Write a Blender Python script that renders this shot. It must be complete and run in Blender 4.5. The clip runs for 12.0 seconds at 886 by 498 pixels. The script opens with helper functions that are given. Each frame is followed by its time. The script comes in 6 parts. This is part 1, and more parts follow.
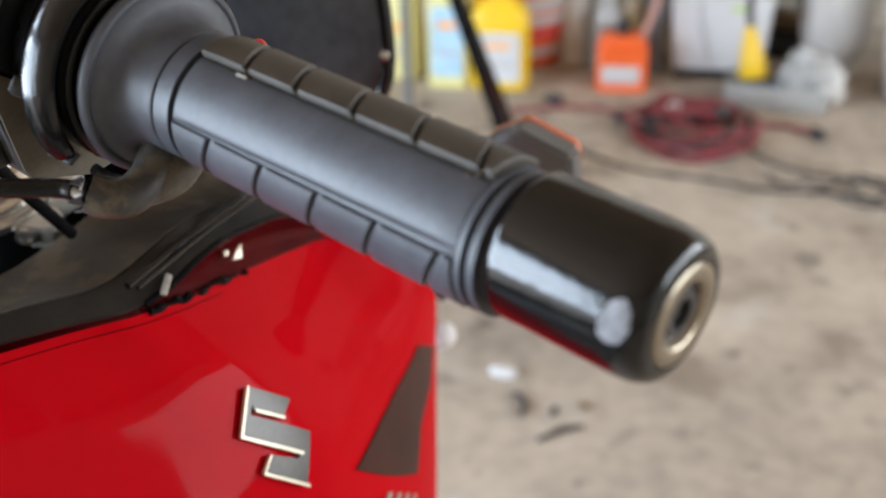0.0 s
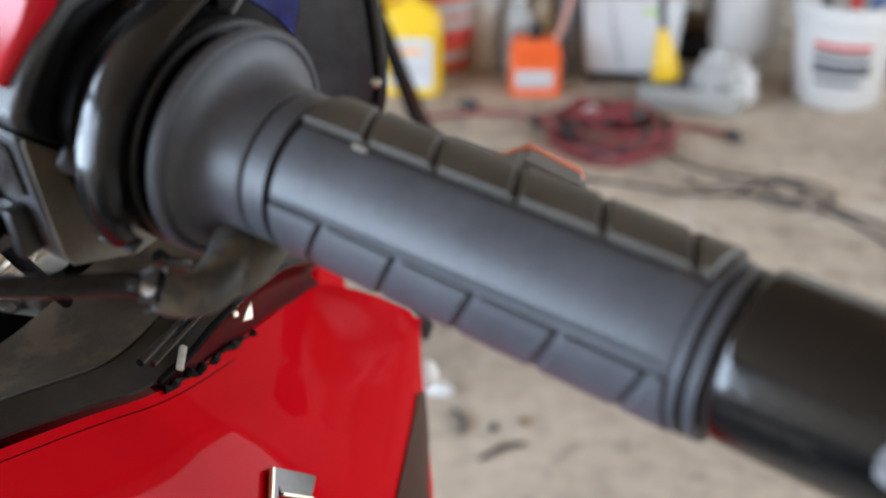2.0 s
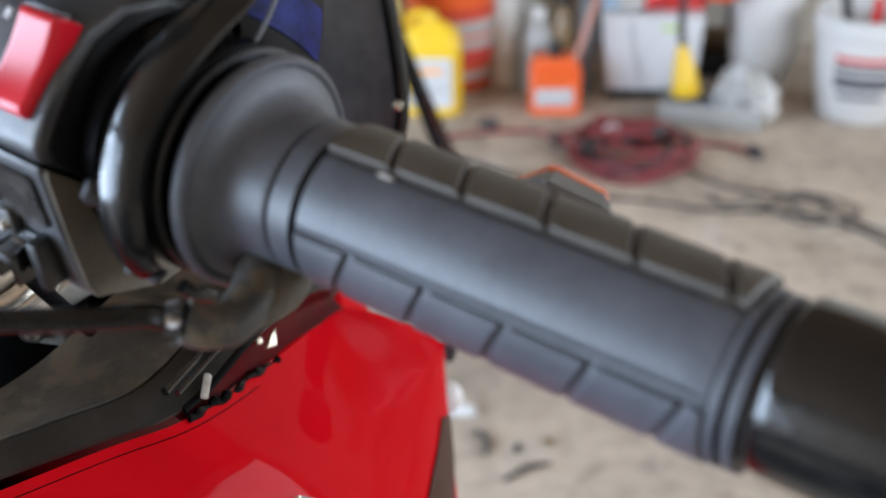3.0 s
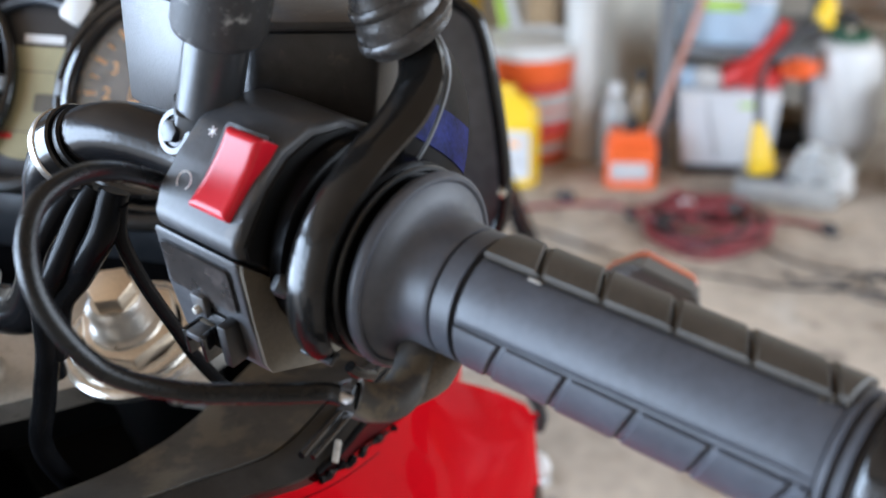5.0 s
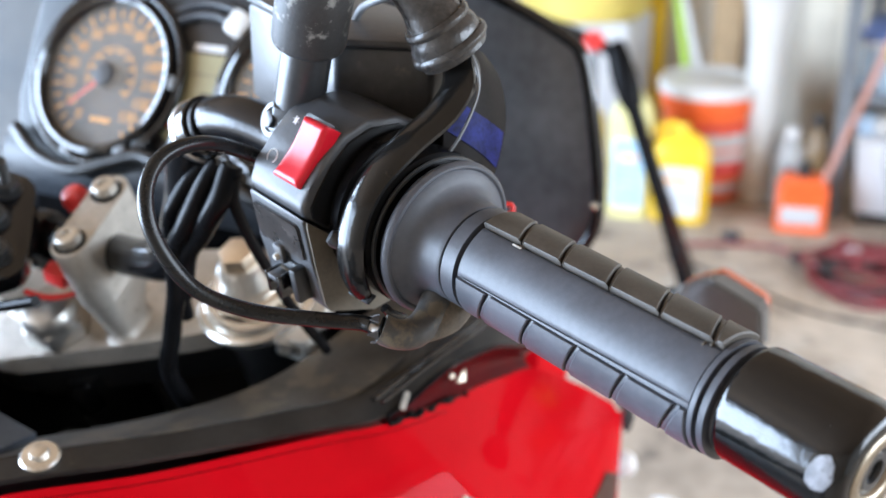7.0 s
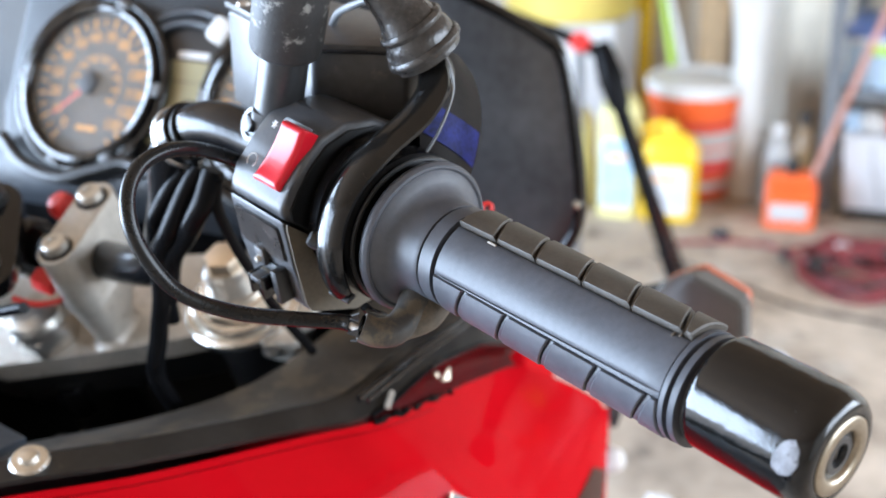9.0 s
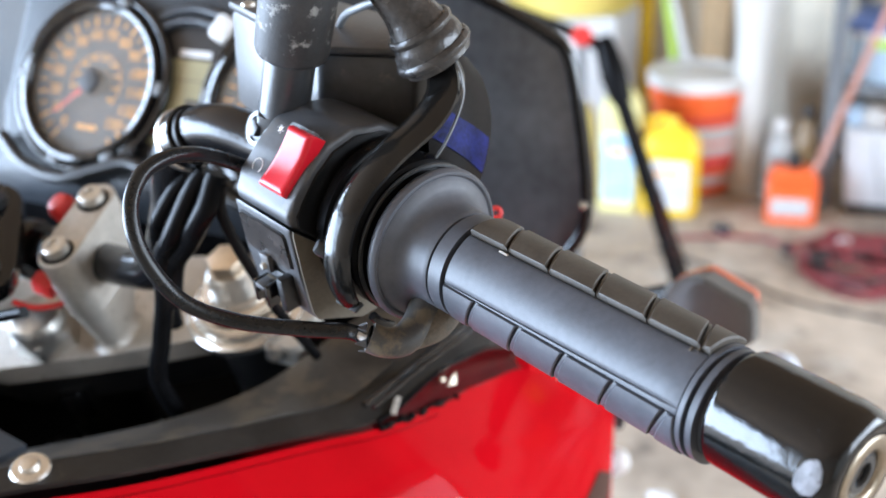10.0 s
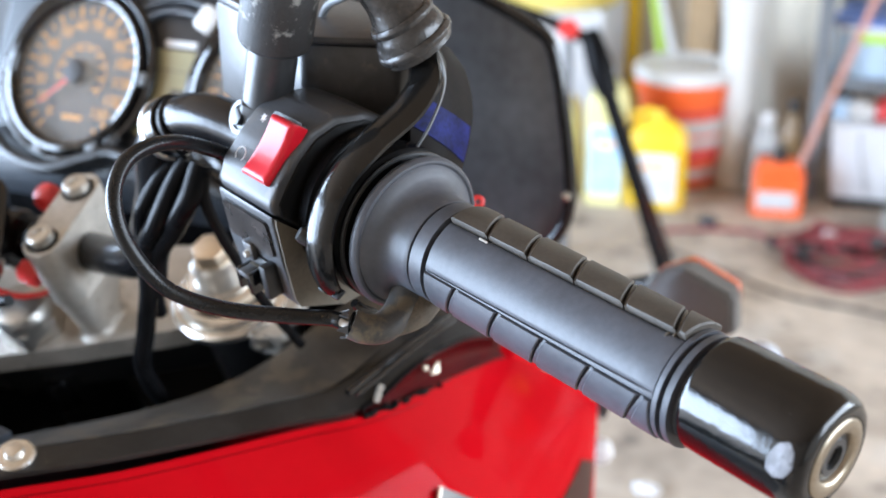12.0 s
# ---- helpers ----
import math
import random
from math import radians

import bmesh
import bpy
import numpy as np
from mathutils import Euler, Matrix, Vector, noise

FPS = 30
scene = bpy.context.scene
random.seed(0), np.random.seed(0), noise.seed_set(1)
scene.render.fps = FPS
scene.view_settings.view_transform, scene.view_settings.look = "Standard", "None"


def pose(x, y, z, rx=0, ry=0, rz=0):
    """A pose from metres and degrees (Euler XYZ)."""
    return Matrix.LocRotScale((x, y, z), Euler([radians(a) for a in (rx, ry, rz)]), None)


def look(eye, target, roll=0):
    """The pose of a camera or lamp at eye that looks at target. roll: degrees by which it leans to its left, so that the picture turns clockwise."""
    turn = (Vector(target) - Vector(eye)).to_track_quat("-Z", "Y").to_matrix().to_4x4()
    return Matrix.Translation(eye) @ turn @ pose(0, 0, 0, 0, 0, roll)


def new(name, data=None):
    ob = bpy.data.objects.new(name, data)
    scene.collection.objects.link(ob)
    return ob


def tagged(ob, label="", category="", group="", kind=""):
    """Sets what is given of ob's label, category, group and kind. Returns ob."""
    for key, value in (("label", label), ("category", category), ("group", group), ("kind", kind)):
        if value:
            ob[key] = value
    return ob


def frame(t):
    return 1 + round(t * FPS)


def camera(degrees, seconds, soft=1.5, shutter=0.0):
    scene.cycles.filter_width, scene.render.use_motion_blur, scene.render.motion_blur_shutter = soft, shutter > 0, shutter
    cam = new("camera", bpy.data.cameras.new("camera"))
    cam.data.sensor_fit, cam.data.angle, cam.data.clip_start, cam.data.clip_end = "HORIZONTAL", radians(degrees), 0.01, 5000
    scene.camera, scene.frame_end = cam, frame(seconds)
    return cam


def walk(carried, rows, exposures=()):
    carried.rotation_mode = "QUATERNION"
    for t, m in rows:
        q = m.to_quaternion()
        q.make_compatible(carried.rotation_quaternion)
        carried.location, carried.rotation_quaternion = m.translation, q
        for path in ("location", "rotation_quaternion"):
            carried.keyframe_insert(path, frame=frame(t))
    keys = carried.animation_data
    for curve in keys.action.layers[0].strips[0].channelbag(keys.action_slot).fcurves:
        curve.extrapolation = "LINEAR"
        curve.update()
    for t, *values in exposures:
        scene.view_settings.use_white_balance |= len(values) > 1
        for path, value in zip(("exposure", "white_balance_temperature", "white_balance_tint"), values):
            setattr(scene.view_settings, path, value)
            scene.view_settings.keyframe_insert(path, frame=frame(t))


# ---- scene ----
cam = camera(39.0, 12.0)
PATH = [
    (0, (0.519, -0.434, 1.232), (-0.038, 1.244, 0.297), -1.1),
    (0.5, (0.555, -0.443, 1.236), (-0.004, 1.229, 0.291), -2.0),
    (1, (0.505, -0.424, 1.237), (0.02, 1.27, 0.291), -1.7),
    (1.5, (0.458, -0.402, 1.226), (0.051, 1.31, 0.276), -0.7),
    (2, (0.436, -0.39, 1.227), (0.045, 1.334, 0.29), -0.0),
    (2.5, (0.423, -0.387, 1.23), (-0.014, 1.345, 0.329), -0.8),
    (3, (0.433, -0.385, 1.227), (0.007, 1.344, 0.317), -1.1),
    (3.2, (0.441, -0.383, 1.224), (0.083, 1.351, 0.293), -0.8),
    (4.8, (0.426, -0.426, 1.254), (-0.005, 1.326, 0.392), 0.1),
    (5, (0.424, -0.434, 1.259), (-0.115, 1.311, 0.445), -1.1),
    (5.5, (0.45, -0.459, 1.268), (-0.214, 1.238, 0.444), -0.2),
    (6, (0.484, -0.488, 1.276), (-0.282, 1.181, 0.483), -0.5),
    (6.5, (0.5, -0.504, 1.279), (-0.325, 1.141, 0.496), -0.2),
    (7, (0.519, -0.514, 1.281), (-0.304, 1.141, 0.517), -0.3),
    (7.2, (0.523, -0.514, 1.281), (-0.299, 1.139, 0.512), -0.4),
    (8.8, (0.532, -0.52, 1.284), (-0.28, 1.147, 0.534), -1.0),
    (9, (0.529, -0.52, 1.283), (-0.285, 1.141, 0.524), -1.2),
    (9.5, (0.529, -0.516, 1.282), (-0.268, 1.136, 0.484), -1.4),
    (10, (0.52, -0.511, 1.285), (-0.291, 1.147, 0.514), -1.1),
    (10.5, (0.521, -0.507, 1.291), (-0.279, 1.161, 0.533), 0.0),
    (11, (0.524, -0.504, 1.289), (-0.263, 1.17, 0.527), -0.4),
    (11.5, (0.524, -0.508, 1.285), (-0.265, 1.159, 0.512), -0.9),
    (12, (0.525, -0.515, 1.285), (-0.267, 1.147, 0.504), -0.8),
]
EXPOSURES = [(0, 0.40, 6300, 10), (0.5, 0.38, 6300, 10), (1, 0.18, 6250, 10), (1.5, 0.18, 6200, 10), (2, 0.35, 6050, 10), (2.5, 0.38, 5950, 10), (3.2, 0.42, 5900, 10), (5, 0.53, 5800, 10), (5.5, 0.60, 5800, 10), (6, 0.87, 5800, 10), (7.2, 1.02, 5800, 10), (8.8, 1.03, 5800, 10), (12, 1.02, 5800, 10)]
walk(cam, [(t, look(eye, target, roll)) for t, eye, target, roll in PATH], EXPOSURES)

# ---- world, lights, exposure ----
cam.data.dof.use_dof = True
cam.data.dof.focus_distance = 0.460
cam.data.dof.aperture_fstop = 8.6

world = bpy.data.worlds.new("sky_world")
scene.world = world
world.use_nodes = True
wn = world.node_tree
sky = wn.nodes.new("ShaderNodeTexSky")
sky.sky_type = "NISHITA"
sky.sun_disc = False
sky.sun_elevation = radians(48)
sky.sun_rotation = radians(200)
wn.links.new(sky.outputs[0], wn.nodes["Background"].inputs[0])
wn.nodes["Background"].inputs[1].default_value = 0.12

sun = new("sun", bpy.data.lights.new("sun", "SUN"))
sun.data.energy, sun.data.angle, sun.data.color = 3.0, radians(0.5), (1.0, 0.95, 0.88)
sun.matrix_world = look((0, -12, 14), (0, -6, 0))

# daylight of the open garage door beside the motorcycle; opposite, an unseen added fill lamp
door_light = new("door_daylight", bpy.data.lights.new("door_daylight", "AREA"))
door_light.data.shape, door_light.data.size, door_light.data.size_y = "RECTANGLE", 4.0, 2.1
door_light.data.energy, door_light.data.color = 340, (0.73, 0.855, 1.0)
door_light.matrix_world = look((-2.9, -1.4, 1.12), (3, -1.4, 1.1))
# fill lamp added to brighten the far wall and floor
side_fill_light = new("side_fill", bpy.data.lights.new("side_fill", "AREA"))
side_fill_light.data.shape, side_fill_light.data.size, side_fill_light.data.size_y = "RECTANGLE", 4.1, 1.35
side_fill_light.data.energy, side_fill_light.data.color = 105, (0.93, 0.97, 1.0)
side_fill_light.matrix_world = look((3.56, 1.10, 1.60), (0, 1.2, 0.6))



# ---- materials ----
def mat(name, color, rough=0.5, metal=0.0, vary=0.12, scale=30.0, bump=0.0, bump_scale=300.0, coat=0.0, spots=None, spec=0.5, alpha=1.0, trans=0.0):
    """Principled surface with colour variation at two scales, roughness wear and fine relief."""
    m = bpy.data.materials.new(name)
    m.use_nodes = True
    nt = m.node_tree
    b = nt.nodes["Principled BSDF"]
    geo = nt.nodes.new("ShaderNodeTexCoord")
    n1 = nt.nodes.new("ShaderNodeTexNoise")
    n1.inputs["Scale"].default_value = scale
    n1.inputs["Detail"].default_value = 6
    n2 = nt.nodes.new("ShaderNodeTexNoise")
    n2.inputs["Scale"].default_value = scale * 9
    n2.inputs["Detail"].default_value = 4
    for n in (n1, n2):
        nt.links.new(geo.outputs["Object"], n.inputs["Vector"])
    add = nt.nodes.new("ShaderNodeMath")
    add.operation = "MULTIPLY_ADD"
    add.inputs[1].default_value = 0.65
    nt.links.new(n1.outputs[0], add.inputs[0])
    half = nt.nodes.new("ShaderNodeMath")
    half.operation = "MULTIPLY"
    half.inputs[1].default_value = 0.35
    nt.links.new(n2.outputs[0], half.inputs[0])
    nt.links.new(half.outputs[0], add.inputs[2])
    ramp = nt.nodes.new("ShaderNodeValToRGB")
    lo = [max(0.0, c * (1 - vary)) for c in color]
    hi = [min(1.0, c * (1 + vary)) for c in color]
    ramp.color_ramp.elements[0].position, ramp.color_ramp.elements[0].color = 0.32, (*lo, 1)
    ramp.color_ramp.elements[1].position, ramp.color_ramp.elements[1].color = 0.68, (*hi, 1)
    nt.links.new(add.outputs[0], ramp.inputs[0])
    col = ramp.outputs[0]
    if spots:
        sc, threshold, spot_color = spots
        n3 = nt.nodes.new("ShaderNodeTexNoise")
        n3.inputs["Scale"].default_value = sc
        n3.inputs["Detail"].default_value = 8
        n3.inputs["Roughness"].default_value = 0.65
        nt.links.new(geo.outputs["Object"], n3.inputs["Vector"])
        r3 = nt.nodes.new("ShaderNodeValToRGB")
        r3.color_ramp.elements[0].position = threshold
        r3.color_ramp.elements[1].position = threshold + 0.09
        nt.links.new(n3.outputs[0], r3.inputs[0])
        mix = nt.nodes.new("ShaderNodeMix")
        mix.data_type = "RGBA"
        nt.links.new(r3.outputs[0], mix.inputs[0])
        nt.links.new(col, mix.inputs[6])
        mix.inputs[7].default_value = (*spot_color, 1)
        col = mix.outputs[2]
    nt.links.new(col, b.inputs["Base Color"])
    rr = nt.nodes.new("ShaderNodeMapRange")
    rr.inputs[3].default_value, rr.inputs[4].default_value = max(0.02, rough * 0.8), min(1.0, rough * 1.2)
    nt.links.new(n1.outputs[0], rr.inputs[0])
    nt.links.new(rr.outputs[0], b.inputs["Roughness"])
    b.inputs["Metallic"].default_value = metal
    b.inputs["Specular IOR Level"].default_value = spec
    b.inputs["Coat Weight"].default_value = coat
    b.inputs["Coat Roughness"].default_value = 0.04
    b.inputs["Alpha"].default_value = alpha
    b.inputs["Transmission Weight"].default_value = trans
    if bump:
        n4 = nt.nodes.new("ShaderNodeTexNoise")
        n4.inputs["Scale"].default_value = bump_scale
        n4.inputs["Detail"].default_value = 5
        nt.links.new(geo.outputs["Object"], n4.inputs["Vector"])
        bp = nt.nodes.new("ShaderNodeBump")
        bp.inputs["Strength"].default_value = bump
        bp.inputs["Distance"].default_value = 0.002
        nt.links.new(n4.outputs[0], bp.inputs["Height"])
        nt.links.new(bp.outputs[0], b.inputs["Normal"])
    return m


def concrete():
    """Worn garage concrete: broad stains, fine grain, dark oil spots and pale dust."""
    m = mat("concrete_floor", (0.42, 0.35, 0.275), 0.75, vary=0.36, scale=3.0, bump=0.5, bump_scale=60, spots=(3.4, 0.56, (0.27, 0.215, 0.16)))
    nt = m.node_tree
    b = nt.nodes["Principled BSDF"]
    src = b.inputs["Base Color"].links[0].from_socket
    tc = nt.nodes.new("ShaderNodeTexCoord")
    for sc, th, c in ((13.0, 0.63, (0.09, 0.075, 0.065)), (6.0, 0.60, (0.56, 0.51, 0.44))):
        n = nt.nodes.new("ShaderNodeTexNoise")
        n.inputs["Scale"].default_value, n.inputs["Detail"].default_value = sc, 7
        mp = nt.nodes.new("ShaderNodeMapping")
        mp.inputs["Location"].default_value = (sc, 3.1, 0)
        nt.links.new(tc.outputs["Object"], mp.inputs[0])
        nt.links.new(mp.outputs[0], n.inputs["Vector"])
        r = nt.nodes.new("ShaderNodeValToRGB")
        r.color_ramp.elements[0].position, r.color_ramp.elements[1].position = th - 0.04, th + 0.16
        nt.links.new(n.outputs[0], r.inputs[0])
        mix = nt.nodes.new("ShaderNodeMix")
        mix.data_type = "RGBA"
        nt.links.new(r.outputs[0], mix.inputs[0])
        nt.links.new(src, mix.inputs[6])
        mix.inputs[7].default_value = (*c, 1)
        src = mix.outputs[2]
    nt.links.new(src, b.inputs["Base Color"])
    return m


M_FLOOR = concrete()
M_WALLD = mat("dark_brown_boards", (0.32, 0.25, 0.18), 0.85, vary=0.25, scale=4)
M_WALL = mat("painted_drywall", (0.62, 0.57, 0.48), 0.85, vary=0.08, scale=3, bump=0.2, bump_scale=80)
M_CEIL = mat("bare_ceiling_boards", (0.25, 0.165, 0.095), 0.85, vary=0.3, scale=3)
M_DRIVE = mat("driveway_concrete", (0.4, 0.38, 0.35), 0.9, vary=0.15, scale=1.5)
M_WOOD = mat("raw_lumber", (0.42, 0.29, 0.16), 0.8, vary=0.25, scale=12, bump=0.3, bump_scale=90)
M_RUBBER = mat("grip_rubber", (0.056, 0.060, 0.072), 0.45, vary=0.25, scale=40, bump=0.07, bump_scale=1500, spec=0.5, spots=(420.0, 0.72, (0.14, 0.135, 0.13)))
# grip rubber warmed with the ceiling's brown reflection put into its colour
M_RIB_TINTED = mat("ceiling_tinted_rib_rubber", (0.056, 0.048, 0.039), 0.5, vary=0.35, scale=70, bump=0.10, bump_scale=1500, spots=(160.0, 0.66, (0.082, 0.066, 0.047)))
M_BLACKP = mat("black_plastic", (0.007, 0.007, 0.0075), 0.38, vary=0.3, scale=60, bump=0.15, bump_scale=1800)
M_SWITCH = mat("switch_plastic", (0.050, 0.051, 0.055), 0.44, vary=0.3, scale=50, bump=0.1, bump_scale=1600, spots=(75.0, 0.57, (0.072, 0.064, 0.056)))
M_GLOSSB = mat("gloss_black_paint", (0.005, 0.005, 0.0055), 0.12, vary=0.4, scale=80, coat=0.2, spots=(220.0, 0.72, (0.022, 0.02, 0.018)))
M_CHROMEB = mat("black_chrome", (0.004, 0.004, 0.0042), 0.14, 0.0, vary=0.4, scale=60, coat=0.2, spec=0.40, bump=0.08, bump_scale=300, spots=(230.0, 0.68, (0.07, 0.060, 0.050)))
M_BARB = mat("polished_black_bar", (0.008, 0.008, 0.009), 0.22, vary=0.5, scale=60, spec=0.45, bump=0.05, bump_scale=500, spots=(240.0, 0.66, (0.05, 0.044, 0.038)))
M_TRIM = mat("dusty_trim_plastic", (0.034, 0.029, 0.023), 0.50, vary=0.5, scale=26, bump=0.12, bump_scale=700, spec=0.36, spots=(38.0, 0.50, (0.074, 0.059, 0.040)))
M_FLANK = mat("satin_black_trim", (0.018, 0.0165, 0.015), 0.42, vary=0.4, scale=30, bump=0.08, bump_scale=800, spec=0.35, spots=(60.0, 0.60, (0.040, 0.034, 0.027)))
M_GLOSS_S = mat("scuffed_cover_plastic", (0.026, 0.022, 0.020), 0.28, vary=0.4, scale=80, spots=(95.0, 0.54, (0.060, 0.050, 0.046)))
M_SIDE = mat("dust_film_on_plastic", (0.094, 0.079, 0.057), 0.65, vary=0.3, scale=60, bump=0.08, bump_scale=900)
M_RESV = mat("dust_greyed_plastic", (0.058, 0.057, 0.058), 0.36, vary=0.35, scale=26, bump=0.08, bump_scale=900, spots=(120.0, 0.63, (0.11, 0.10, 0.088)))
M_INNER = mat("soft_touch_panel", (0.118, 0.128, 0.145), 0.42, vary=0.45, scale=13, bump=0.06, bump_scale=1400, spec=0.8, spots=(600.0, 0.77, (0.16, 0.16, 0.16)))
M_DASH = mat("dash_plastic", (0.020, 0.022, 0.025), 0.45, vary=0.25, scale=14, bump=0.1, bump_scale=1400, spec=0.28, spots=(500.0, 0.76, (0.07, 0.07, 0.07)))
M_DASHG = mat("satin_dash_plastic", (0.034, 0.039, 0.047), 0.30, vary=0.3, scale=30, bump=0.15, bump_scale=1400)
# colour of a blue reflection, painted because the surface hardly mirrors
M_BLUE_REFL = mat("painted_blue_reflection", (0.010, 0.013, 0.085), 0.40, vary=0.9, scale=70, spec=0.05)
M_PLATE = mat("dark_lever_paint", (0.012, 0.010, 0.009), 0.45, vary=0.4, scale=70, spec=0.04)
M_STRAP = mat("satin_black_strap", (0.008, 0.0075, 0.007), 0.17, vary=0.4, scale=90, spec=0.36, bump=0.06, bump_scale=700, spots=(260.0, 0.66, (0.035, 0.029, 0.024)))
M_LENS = mat("pale_lens", (0.62, 0.67, 0.74), 0.3, vary=0.1, scale=60)
M_SIGNAL = mat("dusty_signal_plastic", (0.092, 0.086, 0.080), 0.55, vary=0.2, scale=30, bump=0.1, bump_scale=900)
M_BOOT = mat("shiny_boot_rubber", (0.040, 0.036, 0.033), 0.27, vary=0.5, scale=60, bump=0.14, bump_scale=500, spots=(200.0, 0.64, (0.075, 0.066, 0.056)))
M_DUSTY = mat("dust_caked_rubber", (0.10, 0.082, 0.06), 0.7, vary=0.5, scale=90, bump=0.2, bump_scale=900)
M_LUG = mat("dusty_lug_rubber", (0.050, 0.048, 0.046), 0.5, vary=0.35, scale=60, bump=0.1, bump_scale=1200, spots=(85.0, 0.48, (0.115, 0.094, 0.064)))
M_NICK = mat("torn_rubber_fibre", (0.34, 0.31, 0.27), 0.8, vary=0.3, scale=300)
M_DGREY = mat("dark_grey_steel", (0.05, 0.052, 0.055), 0.3, 0.4, vary=0.2, scale=40)
M_SCREEN = mat("milky_windscreen", (0.14, 0.155, 0.17), 0.25, vary=0.12, scale=8, coat=0.3)
M_EDGE = mat("bright_emblem_edge", (0.62, 0.55, 0.42), 0.4, 0.5, vary=0.2, scale=80)
M_EMB = mat("dull_chrome_emblem", (0.085, 0.078, 0.072), 0.35, 0.5, vary=0.2, scale=50)
M_WORN = mat("worn_brass_metal", (0.34, 0.29, 0.22), 0.3, 0.9, vary=0.2, scale=80, spots=(300.0, 0.6, (0.2, 0.16, 0.11)))
M_RED = mat("red_fairing_paint", (0.430, 0.0022, 0.0064), 0.45, vary=0.06, scale=9, coat=0.10, spec=0.0, spots=(420.0, 0.76, (0.40, 0.03, 0.03)))
# red paint with the shade of the recess put into its colour
M_RED_SHADE = mat("shaded_red_paint", (0.055, 0.0022, 0.003), 0.36, vary=0.3, scale=30, spec=0.03)
M_RED.node_tree.nodes["Principled BSDF"].inputs["Coat Roughness"].default_value = 0.05
M_REDSW = mat("red_switch_plastic", (0.48, 0.008, 0.018), 0.30, vary=0.1, scale=60, coat=0.08, spec=0.32)
M_REDP = mat("red_plastic", (0.6, 0.03, 0.025), 0.4, vary=0.15, scale=30)
M_ALU = mat("cast_aluminium", (0.48, 0.45, 0.40), 0.38, 0.50, vary=0.22, scale=50, bump=0.25, bump_scale=900, spots=(110.0, 0.60, (0.30, 0.26, 0.205)))
M_ALUM = mat("machined_aluminium", (0.66, 0.63, 0.58), 0.25, 0.95, vary=0.12, scale=90, bump=0.1, bump_scale=700)
M_STEEL = mat("zinc_steel", (0.58, 0.56, 0.52), 0.30, 0.9, vary=0.16, scale=120, bump=0.1, bump_scale=1200, spots=(260.0, 0.66, (0.30, 0.20, 0.11)))
M_CHROME = mat("chrome", (0.72, 0.7, 0.66), 0.1, 1.0, vary=0.08, scale=60)
M_BRONZE = mat("bronze_anodised", (0.68, 0.57, 0.44), 0.4, 0.9, vary=0.15, scale=60)
M_CABLE = mat("cable_sheath", (0.009, 0.009, 0.009), 0.27, vary=0.3, scale=90, spec=0.30)
M_HOSE = mat("hose_rubber", (0.005, 0.005, 0.0055), 0.24, vary=0.3, scale=70, spec=0.06)
M_MATTE = mat("matt_black_cover", (0.005, 0.005, 0.005), 0.9, vary=0.4, scale=20, spec=0.02)
M_DIAL = mat("dial_face", (0.034, 0.031, 0.030), 0.5, vary=0.2, scale=60)
M_ORANGE_MARK = mat("dial_amber_mark", (0.95, 0.42, 0.07), 0.5, vary=0.05, scale=60)
M_LCD = mat("lcd_glass", (0.36, 0.335, 0.20), 0.25, vary=0.1, scale=20, coat=0.5)
M_LCDMARK = mat("lcd_segment", (0.10, 0.085, 0.06), 0.5, vary=0.05, scale=60)
M_NEEDLE = mat("needle_red", (0.85, 0.10, 0.07), 0.4, vary=0.05, scale=60)
M_WHITEP = mat("white_plastic", (0.64, 0.63, 0.61), 0.42, vary=0.06, scale=10, spots=(14.0, 0.68, (0.5, 0.46, 0.40)))
M_WHITEM = mat("white_marking", (0.75, 0.75, 0.75), 0.5, vary=0.03, scale=60)
M_STRIPE = mat("dark_graphic_film", (0.050, 0.020, 0.015), 0.4, vary=0.35, scale=20, spec=0.05)
M_ORANGE = mat("orange_plastic", (0.82, 0.13, 0.025), 0.42, vary=0.1, scale=12)
M_ORANGE_LENS = mat("amber_lens", (0.58, 0.11, 0.025), 0.25, vary=0.08, scale=40, coat=0.4)
M_YELLOW = mat("yellow_plastic", (0.84, 0.55, 0.02), 0.4, vary=0.08, scale=12)
M_FADEDY = mat("faded_yellow_plastic", (0.80, 0.64, 0.16), 0.5, vary=0.12, scale=9)
M_PALEY = mat("pale_yellow_plastic", (0.74, 0.68, 0.30), 0.45, vary=0.1, scale=10)
M_LABEL = mat("paper_label", (0.60, 0.60, 0.60), 0.6, vary=0.10, scale=20)
M_LABELG = mat("grey_label", (0.50, 0.47, 0.46), 0.6, vary=0.15, scale=40)
M_LABELB = mat("blue_label", (0.42, 0.62, 0.78), 0.55, vary=0.2, scale=25)
M_INK = mat("label_ink", (0.12, 0.12, 0.13), 0.6, vary=0.1, scale=40)
M_INKR = mat("label_red_ink", (0.6, 0.06, 0.05), 0.6, vary=0.1, scale=40)
M_CARD = mat("coated_white_box", (0.63, 0.63, 0.64), 0.6, vary=0.08, scale=8)
M_PVC = mat("white_pvc", (0.60, 0.585, 0.55), 0.4, vary=0.06, scale=6, spots=(9.0, 0.74, (0.5, 0.46, 0.40)))
M_BEIGE = mat("beige_board_paint", (0.66, 0.59, 0.47), 0.7, vary=0.1, scale=5)
M_GREY = mat("grey_painted_steel", (0.16, 0.165, 0.17), 0.5, 0.2, vary=0.12, scale=20)
M_TOTE = mat("clear_blue_tote", (0.42, 0.52, 0.62), 0.25, vary=0.12, scale=12)
